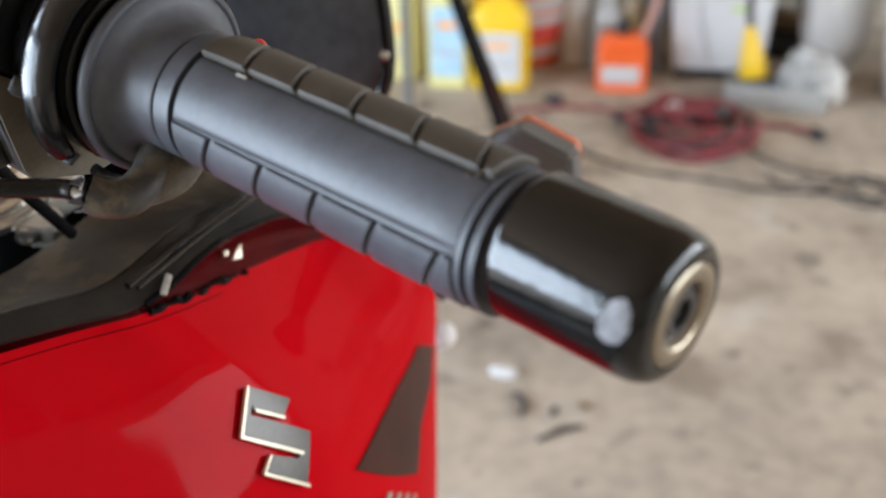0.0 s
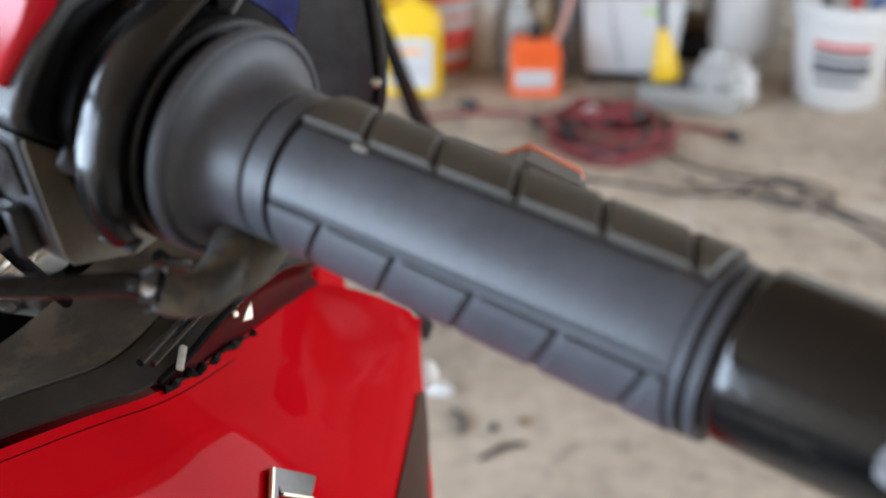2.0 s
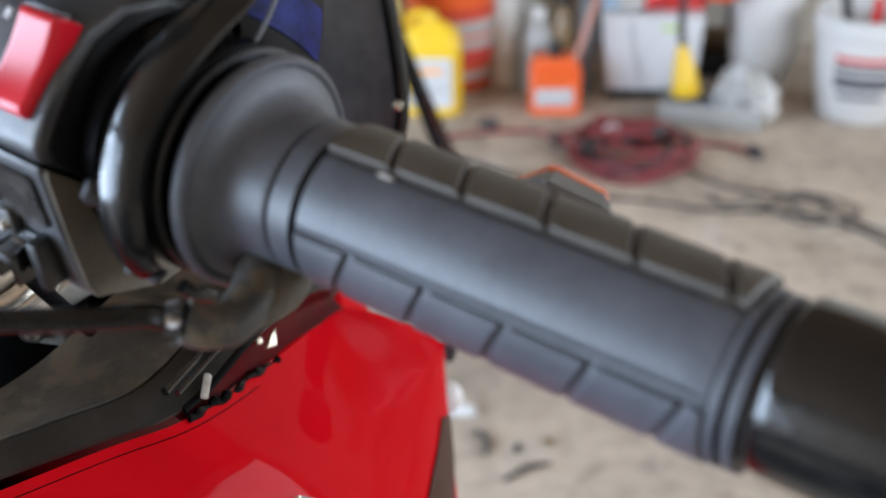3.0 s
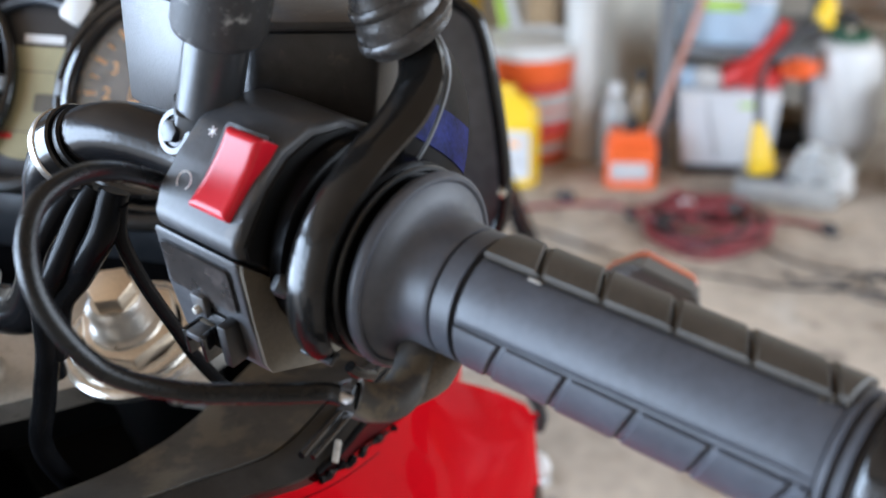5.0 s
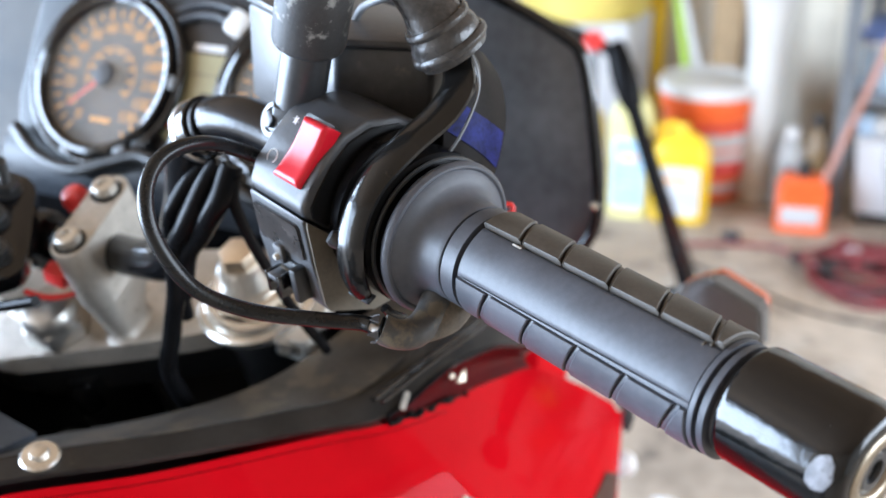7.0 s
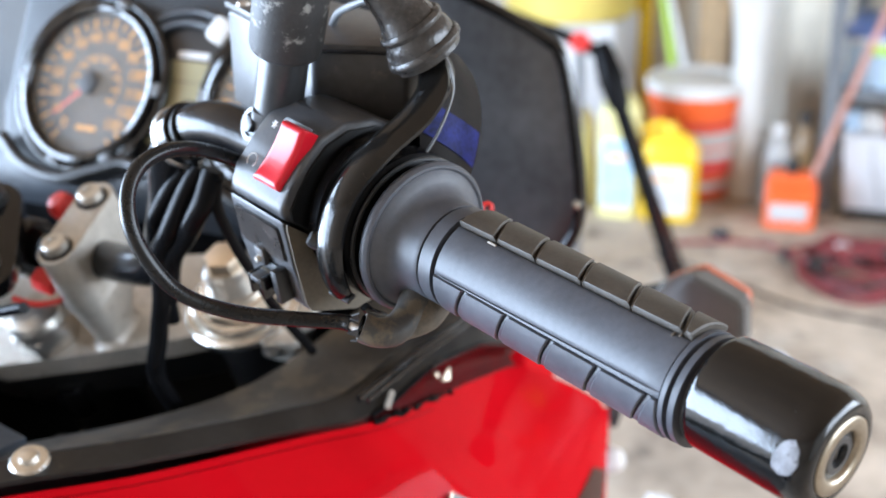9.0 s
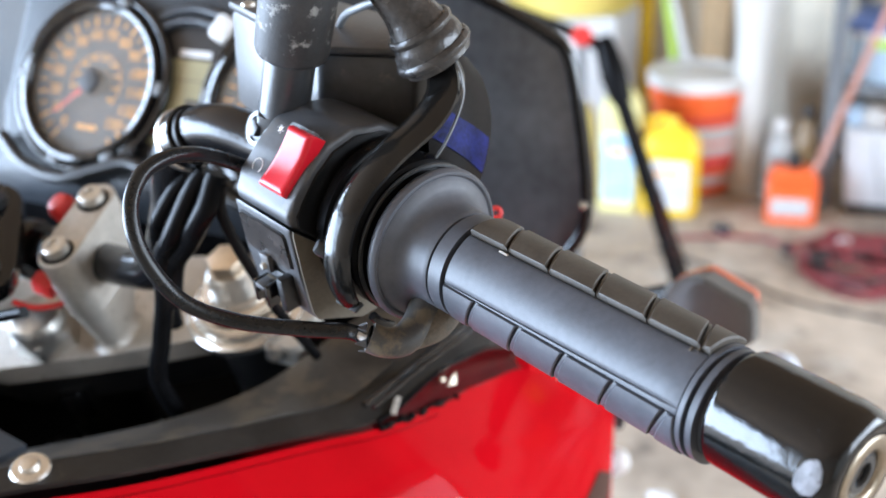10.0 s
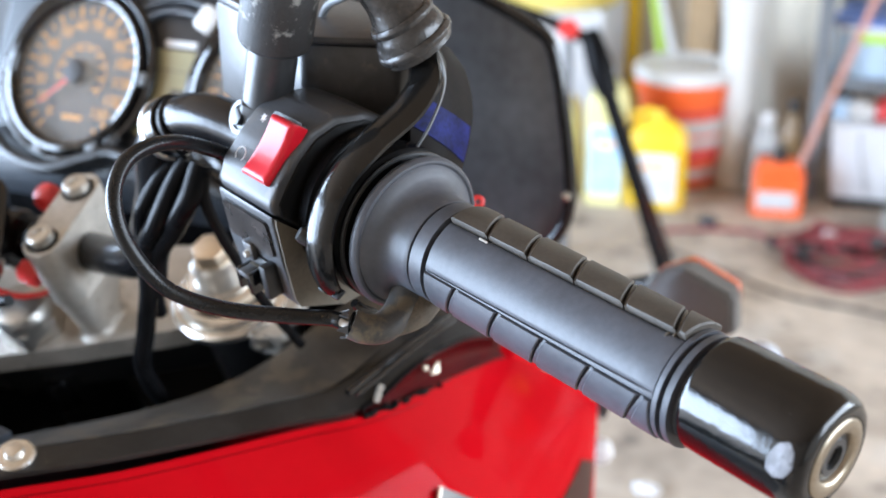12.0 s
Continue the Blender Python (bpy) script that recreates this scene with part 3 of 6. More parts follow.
plate = part("triple_clamp", prism(plate_outline(), -0.015, 0.0, TT, 0.003), M_ALU, bike, "dusty cast aluminium triple clamp")
for sx in (-1, 1):
    c = TT @ Matrix.Translation((sx * 0.050 - 0.0015, 0.0235, 0.0)) @ Matrix.Rotation(radians(5), 4, "Z")
    rings = [(0.0, 0.0360, 0.0250, -0.0140), (0.0015, 0.0320, 0.0215, -0.0140), (0.0045, 0.0290, 0.0190, -0.0140), (0.0150, 0.0360, 0.0192, -0.0115), (0.0300, 0.0485, 0.0206, -0.0062), (0.0440, 0.0610, 0.0218, -0.0010), (0.0462, 0.0622, 0.0218, -0.0004), (0.0468, 0.0600, 0.0205, 0.0)]
    part("bar_riser", loft([[(x + sx * off * 0.75, y + off * 0.3, z) for x, y in rounded(w, d, w * 0.47, 6)] for z, d, w, off in rings], c), M_ALU, bike, "cast aluminium handlebar riser tapering to its foot")
    cap = part("bar_clamp", prism(rounded(0.0225, 0.066, 0.0108, 6), 0.0476, 0.0905, c, 0.0035, 3), M_ALU, bike, "satin aluminium handlebar clamp with two bolts")
    for fy in (-0.0215, 0.0195):
        seat_ring = c @ Matrix.Translation((0, fy, 0.0905))
        bolt = part("clamp_bolt", lathe([(0, 0.0052), (0.0030, 0.0052), (0.0034, 0.0068), (0.0062, 0.0066), (0.0072, 0.0056), (0.0075, 0.0014), (0.0075, -0.001), (0, -0.001)], seat_ring, 28), M_STEEL, cap, "polished socket bolt head")
        part("bolt_washer", lathe([(0.0075, -0.0008), (0.0094, -0.0008), (0.0094, 0.0006), (0.0075, 0.0010)], seat_ring, 28), M_HOSE, bolt)
stem = part("stem_nut", prism(hexagon(0.0215), 0.0, 0.013, TT @ Matrix.Translation((-0.004, 0.003, 0.0)), 0.0015), M_STEEL, bike, "large zinc-plated steering stem nut")
part("clamp_underside", prism([(x * 0.94, y * 0.9 + 0.003) for x, y in plate_outline()], -0.040, -0.0155, TT, 0.004), M_BLACKP, plate, "dark cast ribs under the clamp")
part("dome_cap", lathe([(0.0190, 0.0115), (0.0194, 0.0150), (0.0188, 0.0195), (0.0165, 0.0235), (0.011, 0.0255), (0, 0.0262)], TT @ Matrix.Translation((-0.004, 0.003, 0.0)), 40), M_STEEL, stem)
for sx in (-1, 1):
    fm = TT @ Matrix.Translation((sx * 0.1115, 0.0560, 0.0))
    fork = part("fork_tube", lathe([(0, 0.004), (0.0255, 0.004), (0.0265, 0.002), (0.0265, -0.26), (0.0225, -0.262), (0.0225, -0.62), (0.029, -0.622), (0.029, -0.80), (0, -0.80)], fm, 32), M_BLACKP, bike, "black fork leg rising through the triple clamp")
    part("fork_ring", lathe([(0.0375, -0.001), (0.0375, 0.003), (0.0355, 0.0048), (0.0325, 0.0050), (0.0320, 0.0078), (0.030, 0.009), (0.0255, 0.009), (0.0255, 0.0)], fm, 40), M_ALUM, fork)
    part("fork_cap_hex", prism(hexagon(0.0265), 0.006, 0.0165, fm, 0.0016), M_BRONZE, fork, "bronze-tinted hexagonal fork cap")
    adjuster = part("preload_adjuster", lathe([(0.0190, 0.0165), (0.0185, 0.0185)] + [(0.0158 - 0.0020 * (k % 2), 0.0195 + 0.0016 * k) for k in range(10)] + [(0.0125, 0.0355), (0, 0.0355)], fm, 36), M_STEEL, fork, "ribbed steel preload adjuster")
    part("adjuster_nut", prism(hexagon(0.0118), 0.0353, 0.0445, fm @ Matrix.Rotation(0.3, 4, "Z"), 0.0009), M_BRONZE, adjuster, "tan anodised nut")
    part("pinch_boss", prism(rounded(0.026, 0.014, 0.006), -0.024, -0.006, TT @ Matrix.Translation((sx * 0.146, 0.040, 0.006)), 0.002), M_ALU, plate)
    part("pinch_bolt", lathe([(0, 0), (0.0055, 0), (0.0055, 0.004), (0.0035, 0.0045), (0.003, 0.002), (0, 0.002)], aligned(TT @ Vector((sx * 0.142, 0.033, -0.006)), (sx * 0.35, -0.85, -0.35)), 20), M_STEEL, plate)
part("steering_stem", lathe([(0, -0.03), (0.024, -0.03), (0.024, -0.22), (0, -0.22)], TT @ Matrix.Translation((0, 0.01, 0)), 28), M_BLACKP, bike)
part("lower_bolt", lathe([(0, 0), (0.009, 0), (0.009, 0.02), (0.006, 0.024), (0, 0.024)], TT @ Matrix.Translation((0.006, -0.012, -0.055)), 20), M_HOSE, bike)
axle_y = (TT @ Vector((0, 0.046, -0.78)))
part("front_tyre", lathe([(0.235 + 0.055 * math.cos(a) * 0.9, 0.055 * math.sin(a)) for a in [2 * math.pi * k / 16 for k in range(17)]], aligned((0, axle_y.y + 0.02, 0.2915), (1, 0, 0)), 56), M_TYRE, bike, "black front tyre")
part("front_rim", lathe([(0.02, 0.04), (0.03, 0.02), (0.19, 0.012), (0.205, 0.03), (0.205, -0.03), (0.19, -0.012), (0.03, -0.02), (0.02, -0.04)], aligned((0, axle_y.y + 0.02, 0.2915), (1, 0, 0)), 48), M_ALUM, bike)

# switch housing on the bar, with the red engine stop switch
SW = GRIP @ Matrix.Translation((0, -0.0016, 0))
upper = [(-0.030, -0.010), (-0.026, -0.026), (-0.012, -0.0345), (0.006, -0.0355), (0.0214, -0.0324), (0.0344, -0.0244), (0.0418, -0.0136), (0.0440, -0.0011), (0.0437, 0.0105), (0.0425, 0.0190), (0.0385, 0.0224), (-0.030, 0.0224)]
housing = part("switch_housing", prism(upper, -0.1515, -0.113, SW, 0.0022, 3), M_SWITCH, bike, "black handlebar switch housing with white symbols")
part("drum_face", prism([(x * 0.93 - 0.001, y * 0.93) for x, y in upper], -0.1132, -0.1118, SW), M_BLACKP, housing, "flat black end face")
lower = [(-0.030, 0.0230), (0.0395, 0.0230), (0.0380, 0.0250), (0.0222, 0.0385), (0.0065, 0.0508), (0.002, 0.0525), (-0.022, 0.044), (-0.030, 0.036)]
part("lower_half", prism(lower, -0.1515, -0.1125, SW, 0.0016, 2), M_SWITCH, housing)
part("lower_side", prism([(x * 0.95, 0.0007 + y * 0.98) for x, y in lower], -0.1128, -0.1112, SW), M_SIDE, housing, "dusty side of the lower housing half")
part("side_ring", lathe([(0.012, -0.1110), (0.033, -0.1110), (0.0345, -0.1095), (0.0345, -0.1045), (0.0325, -0.1035), (0.030, -0.1035), (0.028, -0.099), (0.012, -0.099)], SW, 56), M_HOSE, housing, "black rubber throttle drum cover")
# rocker: a wedge with a hollow, standing proud of the sloped face
sw_face = aligned(SW @ Vector((0.0434, -0.0010, -0.1258)), SW.to_3x3() @ Vector((1, 0.06, 0)), SW.to_3x3() @ Vector((0, 1, 0)))


def rocker(u, v):
    x = (u - 0.5) * 0.0275
    y = (v - 0.5) * (0.0156 + 0.0016 * u)
    d = min(min(u, 1 - u) * 1.4, min(v, 1 - v), 0.16) / 0.16
    soft_edge = 0.55 + 0.45 * math.sqrt(1 - (1 - d) ** 2)
    z = 0.0030 + 0.0046 * (1 - u) ** 2.2 + 0.0016 * u * u
    return sw_face @ Vector((x, y + 0.0042 - 0.0048 * u, z * soft_edge))


part("kill_switch", block(rocker, sw_face, 40, 30, -0.0015), M_REDSW, housing, "glossy red engine stop rocker switch")
part("switch_recess", prism(rounded(0.0300, 0.0200, 0.002), -0.002, 0.0003, sw_face), M_BLACKP, housing)
ring_o = tube([sw_face @ Vector((0.0075 + 0.0030 * math.cos(a), -0.0158 + 0.0030 * math.sin(a), 0.0019)) for a in [radians(40 + 280 * k / 16) for k in range(17)]], 0.00026, 6, 1, smooth_path=False)
part("run_symbol", ring_o, M_WHITEM, housing, "white ring symbol")
for k in range(3):
    part("stop_symbol", box(0.0036, 0.0003, 0.0004, sw_face @ Matrix.Translation((-0.0100, -0.0132, 0.0010)) @ Matrix.Rotation(radians(20 + 60 * k), 4, "Z")), M_WHITEM, housing)
low_face = aligned(SW @ Vector((0.0298, 0.0320, -0.1325)), SW.to_3x3() @ Vector((0.650, 0.760, 0)), SW.to_3x3() @ Vector((-0.760, 0.650, 0)))
part("start_cover", prism(rounded(0.0172, 0.0320, 0.002), -0.001, 0.0012, low_face), M_GLOSS_S, housing, "scuffed rectangular starter button cover")
part("cover_groove", prism(rounded(0.0183, 0.0332, 0.0025), -0.001, 0.0004, low_face), M_BLACKP, housing)
conn = aligned(SW @ Vector((0.0150, 0.0455, -0.1290)), SW.to_3x3() @ Vector((0.679, 0.734, 0)), SW.to_3x3() @ Vector((-0.734, 0.679, 0)))
clip_m = conn @ Matrix.Translation((0.0040, -0.0040, 0.0045))
part("connector_tab", box(0.0085, 0.0065, 0.0030, conn @ Matrix.Translation((-0.0085, -0.0050, 0.0015)), 0.0008), M_SWITCH, housing)
part("connector_peg", lathe([(0, 0.0016), (0.0012, 0.0014), (0.0016, 0.0004), (0.0016, -0.002), (0, -0.002)], conn @ Matrix.Translation((-0.0075, -0.0050, 0.0034)), 14), M_ALU, housing, "pale metal peg")
clip = part("connector_clip", box(0.0105, 0.0022, 0.0080, clip_m @ Matrix.Translation((0, -0.0042, 0)), 0.0006), M_GLOSSB, housing, "open black plastic clip")
part("clip_side", box(0.0105, 0.0022, 0.0080, clip_m @ Matrix.Translation((0, 0.0042, 0)), 0.0006), M_GLOSSB, clip)
part("clip_bridge", box(0.0026, 0.0062, 0.0080, clip_m @ Matrix.Translation((-0.0038, 0, 0)), 0.0006), M_SWITCH, clip)
part("clip_floor", box(0.0105, 0.0064, 0.0020, clip_m @ Matrix.Translation((0, 0, -0.0030)), 0.0004), M_SIDE, clip)
part("connector_rib", box(0.0165, 0.0042, 0.0070, conn @ Matrix.Translation((0.0010, 0.0080, 0.0020)), 0.0008), M_BLACKP, housing)
part("connector_base", box(0.0160, 0.0180, 0.0040, conn @ Matrix.Translation((0.0020, 0.0005, -0.0012)), 0.0010), M_BLACKP, housing)

# throttle cable strap, lever plate behind it, cable boot and cables
STRAP = [(-0.0890, 0.0384 * math.cos(radians(a)), 0.0384 * math.sin(radians(a))) for a in (68, 60, 48, 30, 10, -8, -22)] + [(-0.0900, 0.0305, -0.0255), (-0.0920, 0.0210, -0.0410), (-0.0960, 0.0155, -0.0545), (-0.1025, 0.0150, -0.0640), (-0.1070, 0.0165, -0.0720)]
part("cable_strap", tube([GRIP @ Vector((a, b, s)) for s, a, b in STRAP],
     [1.0, 1.15, 1.2, 1.2, 1.15, 1.15, 1.2, 1.25, 1.3, 1.25, 1.15, 1.05], shape=[(-0.0064, -0.0006), (-0.0050, -0.0019), (-0.0028, -0.0029), (0.0, -0.0033), (0.0028, -0.0029), (0.0050, -0.0019), (0.0064, -0.0006), (0.0064, 0.0006), (0.0050, 0.0019), (0.0028, 0.0029), (0.0, 0.0033), (-0.0028, 0.0029), (-0.0050, 0.0019), (-0.0064, 0.0006)], side=GD, steps=10), M_STRAP, bike, "gloss black throttle cable strap, curved upwards")
part("strap_end", box(0.0050, 0.0016, 0.0145, GRIP @ Matrix.Translation((0.0138, 0.0362, -0.0885)) @ Matrix.Rotation(radians(68), 4, "Z") @ Matrix.Rotation(radians(8), 4, "X"), 0.0006), M_DGREY, bike, "squared metal end of the strap")
part("strap_tongue", tube([GRIP @ Vector(q) for q in ((0.006, 0.0365, -0.0815), (0.001, 0.0375, -0.0810), (-0.008, 0.0372, -0.0820))], 0.0020, 10, 6), M_STRAP, bike)
part("drum_lip", lathe([(0.0312, -0.0838), (0.0322, -0.0836), (0.0326, -0.0828), (0.0322, -0.0820), (0.0312, -0.0818)], GRIP, 64), M_DGREY, bike, "thin grey lip of the throttle drum")
part("strap_rivet", lathe([(0, 0.003), (0.0026, 0.0026), (0.0034, 0.001), (0.0034, -0.002), (0, -0.002)], aligned(GRIP @ Vector((0.033, 0.0215, -0.0975)), GU - GD * 0.6), 16), M_DGREY, bike)
part("throttle_drum", lathe([(0.012, -0.0985), (0.031, -0.0985), (0.033, -0.096), (0.033, -0.0865), (0.030, -0.084), (0.026, -0.0835), (0.026, -0.080), (0.012, -0.080)], GRIP, 56), M_HOSE, bike)


LEFT = spline([GRIP @ Vector(q) for q in ((0.006, -0.074, -0.112), (0.008, -0.060, -0.107), (0.008, -0.044, -0.102), (0.002, -0.030, -0.098), (-0.006, -0.018, -0.094))], 8)
RIGHT = spline([GRIP @ Vector(q) for q in ((-0.021, -0.079, -0.1280), (-0.025, -0.0725, -0.1165), (-0.029, -0.0600, -0.1065), (-0.030, -0.0430, -0.0985), (-0.030, -0.026, -0.0945))], 8)


def lever_plate(u, v):
    a, b = along(LEFT, u), along(RIGHT, u)
    return a.lerp(b, v) + (GU * 0.4 + GD * 0.6) * (0.007 * math.sin(math.pi * v))


def along(path, u):
    k = u * (len(path) - 1)
    i = min(int(k), len(path) - 2)
    return path[i].lerp(path[i + 1], k - i)


part("lever_plate", sheet(lever_plate, 30, 16, 0.004), M_PLATE, bike, "gloss black curved lever bracket")
# thin blue sheet painted as the sky's reflection in the black bracket
part("blue_reflection", sheet(lambda u, v: lever_plate(0.50 + 0.22 * u + 0.24 * (v - 0.5), 0.03 + 0.93 * v) + (GU * 0.4 + GD * 0.6) * 0.0009, 10, 10, 0.0005), M_BLUE_REFL, bike, "blue reflection painted on the bracket as a thin patch")
part("bracket_wire", tube([(0.308, -0.067, 1.165), (0.3135, -0.069, 1.156), (0.3145, -0.071, 1.146), (0.3105, -0.078, 1.131), (0.3035, -0.085, 1.118)], 0.0007, 6), M_GREY, bike)
part("second_strap", tube([(0.297, -0.060, 1.166), (0.300, -0.060, 1.161), (0.305, -0.060, 1.152), (0.303, -0.064, 1.143), (0.297, -0.069, 1.134), (0.290, -0.073, 1.126)], [0.0045, 0.0050, 0.0055, 0.0050, 0.0045, 0.004], 12), M_STRAP, bike, "dark strap beside the first one")
boot = part("cable_boot", tube([(0.2995, -0.0612, 1.160), (0.2975, -0.0630, 1.1645), (0.296, -0.065, 1.169), (0.290, -0.069, 1.180), (0.283, -0.073, 1.190), (0.274, -0.080, 1.206), (0.258, -0.086, 1.236), (0.22, -0.06, 1.27)],
     [0.0150, 0.0160, 0.0148, 0.0104, 0.0084, 0.0076, 0.0072, 0.0072], 28, 10), M_BOOT, bike, "wrinkled black rubber cable boot")
for c, rr in (((0.2980, -0.0627, 1.1635), 0.0158), ((0.2940, -0.0663, 1.173), 0.0132)):
    part("boot_ring", lathe([(rr + 0.0013 * math.cos(a), 0.0022 * math.sin(a)) for a in [2 * math.pi * k / 10 for k in range(11)]], aligned(c, (-0.42, -0.30, 0.86)), 36), M_BOOT, boot)
part("grey_cable", tube([(0.236, -0.034, 1.160), (0.244, -0.040, 1.169), (0.256, -0.050, 1.175), (0.272, -0.060, 1.181), (0.28, -0.066, 1.182)], 0.0018, 10), M_GREY, bike, "thin grey cable to the boot")

# grip heater lead and its rubber lug under the flange
part("heater_lug", tube([(0.3150, -0.102, 1.0770), (0.3148, -0.1078, 1.0716), (0.3145, -0.1158, 1.0664), (0.3125, -0.1248, 1.0636), (0.3080, -0.1310, 1.0646), (0.3030, -0.1335, 1.0671)], [0.0078, 0.0070, 0.0064, 0.0064, 0.0060, 0.0060], 20), M_LUG, bike, "moulded rubber lead exit under the grip flange")
part("lug_web", tube([(0.3215, -0.0985, 1.0716), (0.3195, -0.1105, 1.0646), (0.3140, -0.1225, 1.0608)], [0.0078, 0.0066, 0.003], 14), M_DUSTY, bike, "dust-caked web of the lead exit")
for k in range(5):
    a = radians(20 + 72 * k)
    part("torn_edge", prism([(-0.0019, 0), (0.0019, 0), (0.0006 * (k % 3), 0.0034 + 0.0012 * (k % 2))], -0.0004, 0.0004, aligned((0.3030, -0.1335, 1.0671), (0, 0, 1), (0.8, 0.4, 0)) @ Matrix.Translation((-0.0010, 0, 0)) @ Matrix.Rotation(a, 4, "X") @ Matrix.Translation((0, 0, 0.0052)) @ Matrix.Rotation(radians(95), 4, "Z")), M_SWITCH, bike)
# flat black disc in place of the shade inside the open end
part("lug_mouth", lathe([(0, 0.0002), (0.0046, 0.0002), (0.0050, -0.0006), (0, -0.0006)], aligned((0.3026, -0.1337, 0.0671 + 1.0002), (-0.90, -0.25, 0.25)), 20), M_HOSE, bike, "black disc painted as the hollow of the torn lead exit")
lead = part("heater_lead", tube([(0.2990, -0.1345, 1.0680), (0.293, -0.135, 1.0684), (0.279, -0.1425, 1.070), (0.256, -0.154, 1.074), (0.240, -0.166, 1.085), (0.229, -0.172, 1.104), (0.223, -0.169, 1.120), (0.2205, -0.158, 1.1300), (0.2215, -0.143, 1.1325), (0.2235, -0.127, 1.1295), (0.2235, -0.108, 1.121), (0.224, -0.085, 1.108)], 0.0032, 14, 10), M_CABLE, bike, "black cable looping from the grip")
part("bare_wire", tube([(0.3035, -0.1345, 1.0668), (0.3010, -0.1352, 1.0672), (0.2980, -0.1350, 1.0682)], 0.0015, 10), M_WHITEM, lead, "white inner wire where the sheath ends")

# mirror clamp, stem and boot
m_ax = Vector((0.30, -0.165, 0.94)).normalized()
m_base = Vector((0.230, -0.0750, 1.1240))
mirror = part("mirror_stem", lathe([(0.0, 0.0), (0.0108, 0.0), (0.0108, 0.05), (0.006, 0.06), (0.006, 0.16), (0, 0.16)], aligned(m_base, m_ax), 24), M_DGREY, bike, "dark grey mirror stem with a dusty rubber boot")
part("stem_boot", lathe([(0.0, 0.0405), (0.0138, 0.0405), (0.0150, 0.0414), (0.0157, 0.0435), (0.0162, 0.080), (0.0145, 0.10), (0.011, 0.12), (0, 0.12)], aligned(m_base, m_ax), 36), mat("scuffed_boot", (0.030, 0.029, 0.029), 0.55, vary=0.3, scale=60, bump=0.1, bump_scale=900, spots=(150.0, 0.565, (0.22, 0.215, 0.20))), mirror, "black rubber boot with pale scuffs")
part("stem_hex", prism(hexagon(0.0128), 0.0, 0.012, aligned(m_base, m_ax), 0.001), M_DGREY, mirror)
bolt_head("perch_bolt", (0.2250, -0.083, 1.1275), (-0.35, -0.85, 0.35), 0.0042, 0.0050, M_DGREY, bike, hexed=True, flange=0.0056, label="dark steel clamp bolt")
part("perch_ring", lathe([(0.0056, -0.003), (0.0078, -0.003), (0.0082, 0.0), (0.0076, 0.0022), (0.0056, 0.0024)], aligned((0.2250, -0.083, 1.1275), (-0.35, -0.85, 0.35)), 28), M_GLOSSB, bike)
perch_m = aligned((0.166, -0.0565, 1.1090), (0.86, -0.22, 0.46))
perch = part("bar_perch", lathe([(0.0112, -0.006), (0.0140, -0.006), (0.0148, -0.005), (0.0148, 0.004), (0.0140, 0.005), (0.0112, 0.005)], perch_m, 40), M_CHROMEB, bike, "polished black collar on the bar")
part("perch_edge", lathe([(0.0142, -0.0062), (0.0154, -0.0056), (0.0154, -0.0030), (0.0149, -0.0024)], perch_m, 40), M_STEEL, perch)
part("perch_band", lathe([(0.0114, 0.0052), (0.0128, 0.0055), (0.0128, 0.0080), (0.0114, 0.0083)], perch_m, 40), M_BLACKP, perch)
# brake fluid reservoir with its bracket
RV = aligned((0.235, -0.030, 1.112), (0.05, -0.06, 1), (1, 0, 0))
tank = [(-0.066, 0.010), (0.0065, -0.031), (0.0460, -0.017), (0.048, 0.012), (-0.020, 0.032)]
resv = part("brake_reservoir", prism(tank, 0, 0.0475, RV, 0.0025), M_RESV, bike, "dusty black fluid reservoir box")
part("reservoir_lid", prism([(x * 1.02, y * 1.03) for x, y in tank], 0.0478, 0.0515, RV, 0.0012), M_RESV, resv, "dust-covered lid")
part("lid_screw", lathe([(0, 0.0016), (0.003, 0.0012), (0.0036, 0.0), (0, 0)], RV @ Matrix.Translation((-0.054, 0.008, 0.0515)), 16), M_STEEL, resv)

# cables and hoses between bar and steering head
for pts, rr in (([(0.174, -0.058, 1.094), (0.166, -0.063, 1.079), (0.155, -0.063, 1.060), (0.143, -0.058, 1.043), (0.138, -0.054, 1.017), (0.129, -0.049, 0.991), (0.116, -0.038, 0.955), (0.112, 0.0, 0.90), (0.11, 0.05, 0.85)], 0.0050),
                ([(0.183, -0.060, 1.094), (0.179, -0.064, 1.080), (0.169, -0.062, 1.066), (0.160, -0.058, 1.055), (0.147, -0.054, 1.040), (0.139, -0.050, 1.015)], 0.0058),
                ([(0.160, -0.053, 1.088), (0.150, -0.058, 1.074), (0.140, -0.056, 1.058), (0.124, -0.036, 1.028), (0.116, -0.02, 0.985)], 0.0042),
                ([(0.186, -0.062, 1.090), (0.183, -0.060, 1.075), (0.182, -0.046, 1.049), (0.184, -0.031, 1.023), (0.184, -0.017, 1.002), (0.18, 0.02, 0.96)], 0.0030),
                ([(0.062, -0.075, 1.006), (0.02, -0.070, 0.992), (-0.04, -0.07, 0.985), (-0.1, -0.05, 0.99)], 0.0032)):
    part("control_cable", tube(pts, rr, 12), M_HOSE, bike)

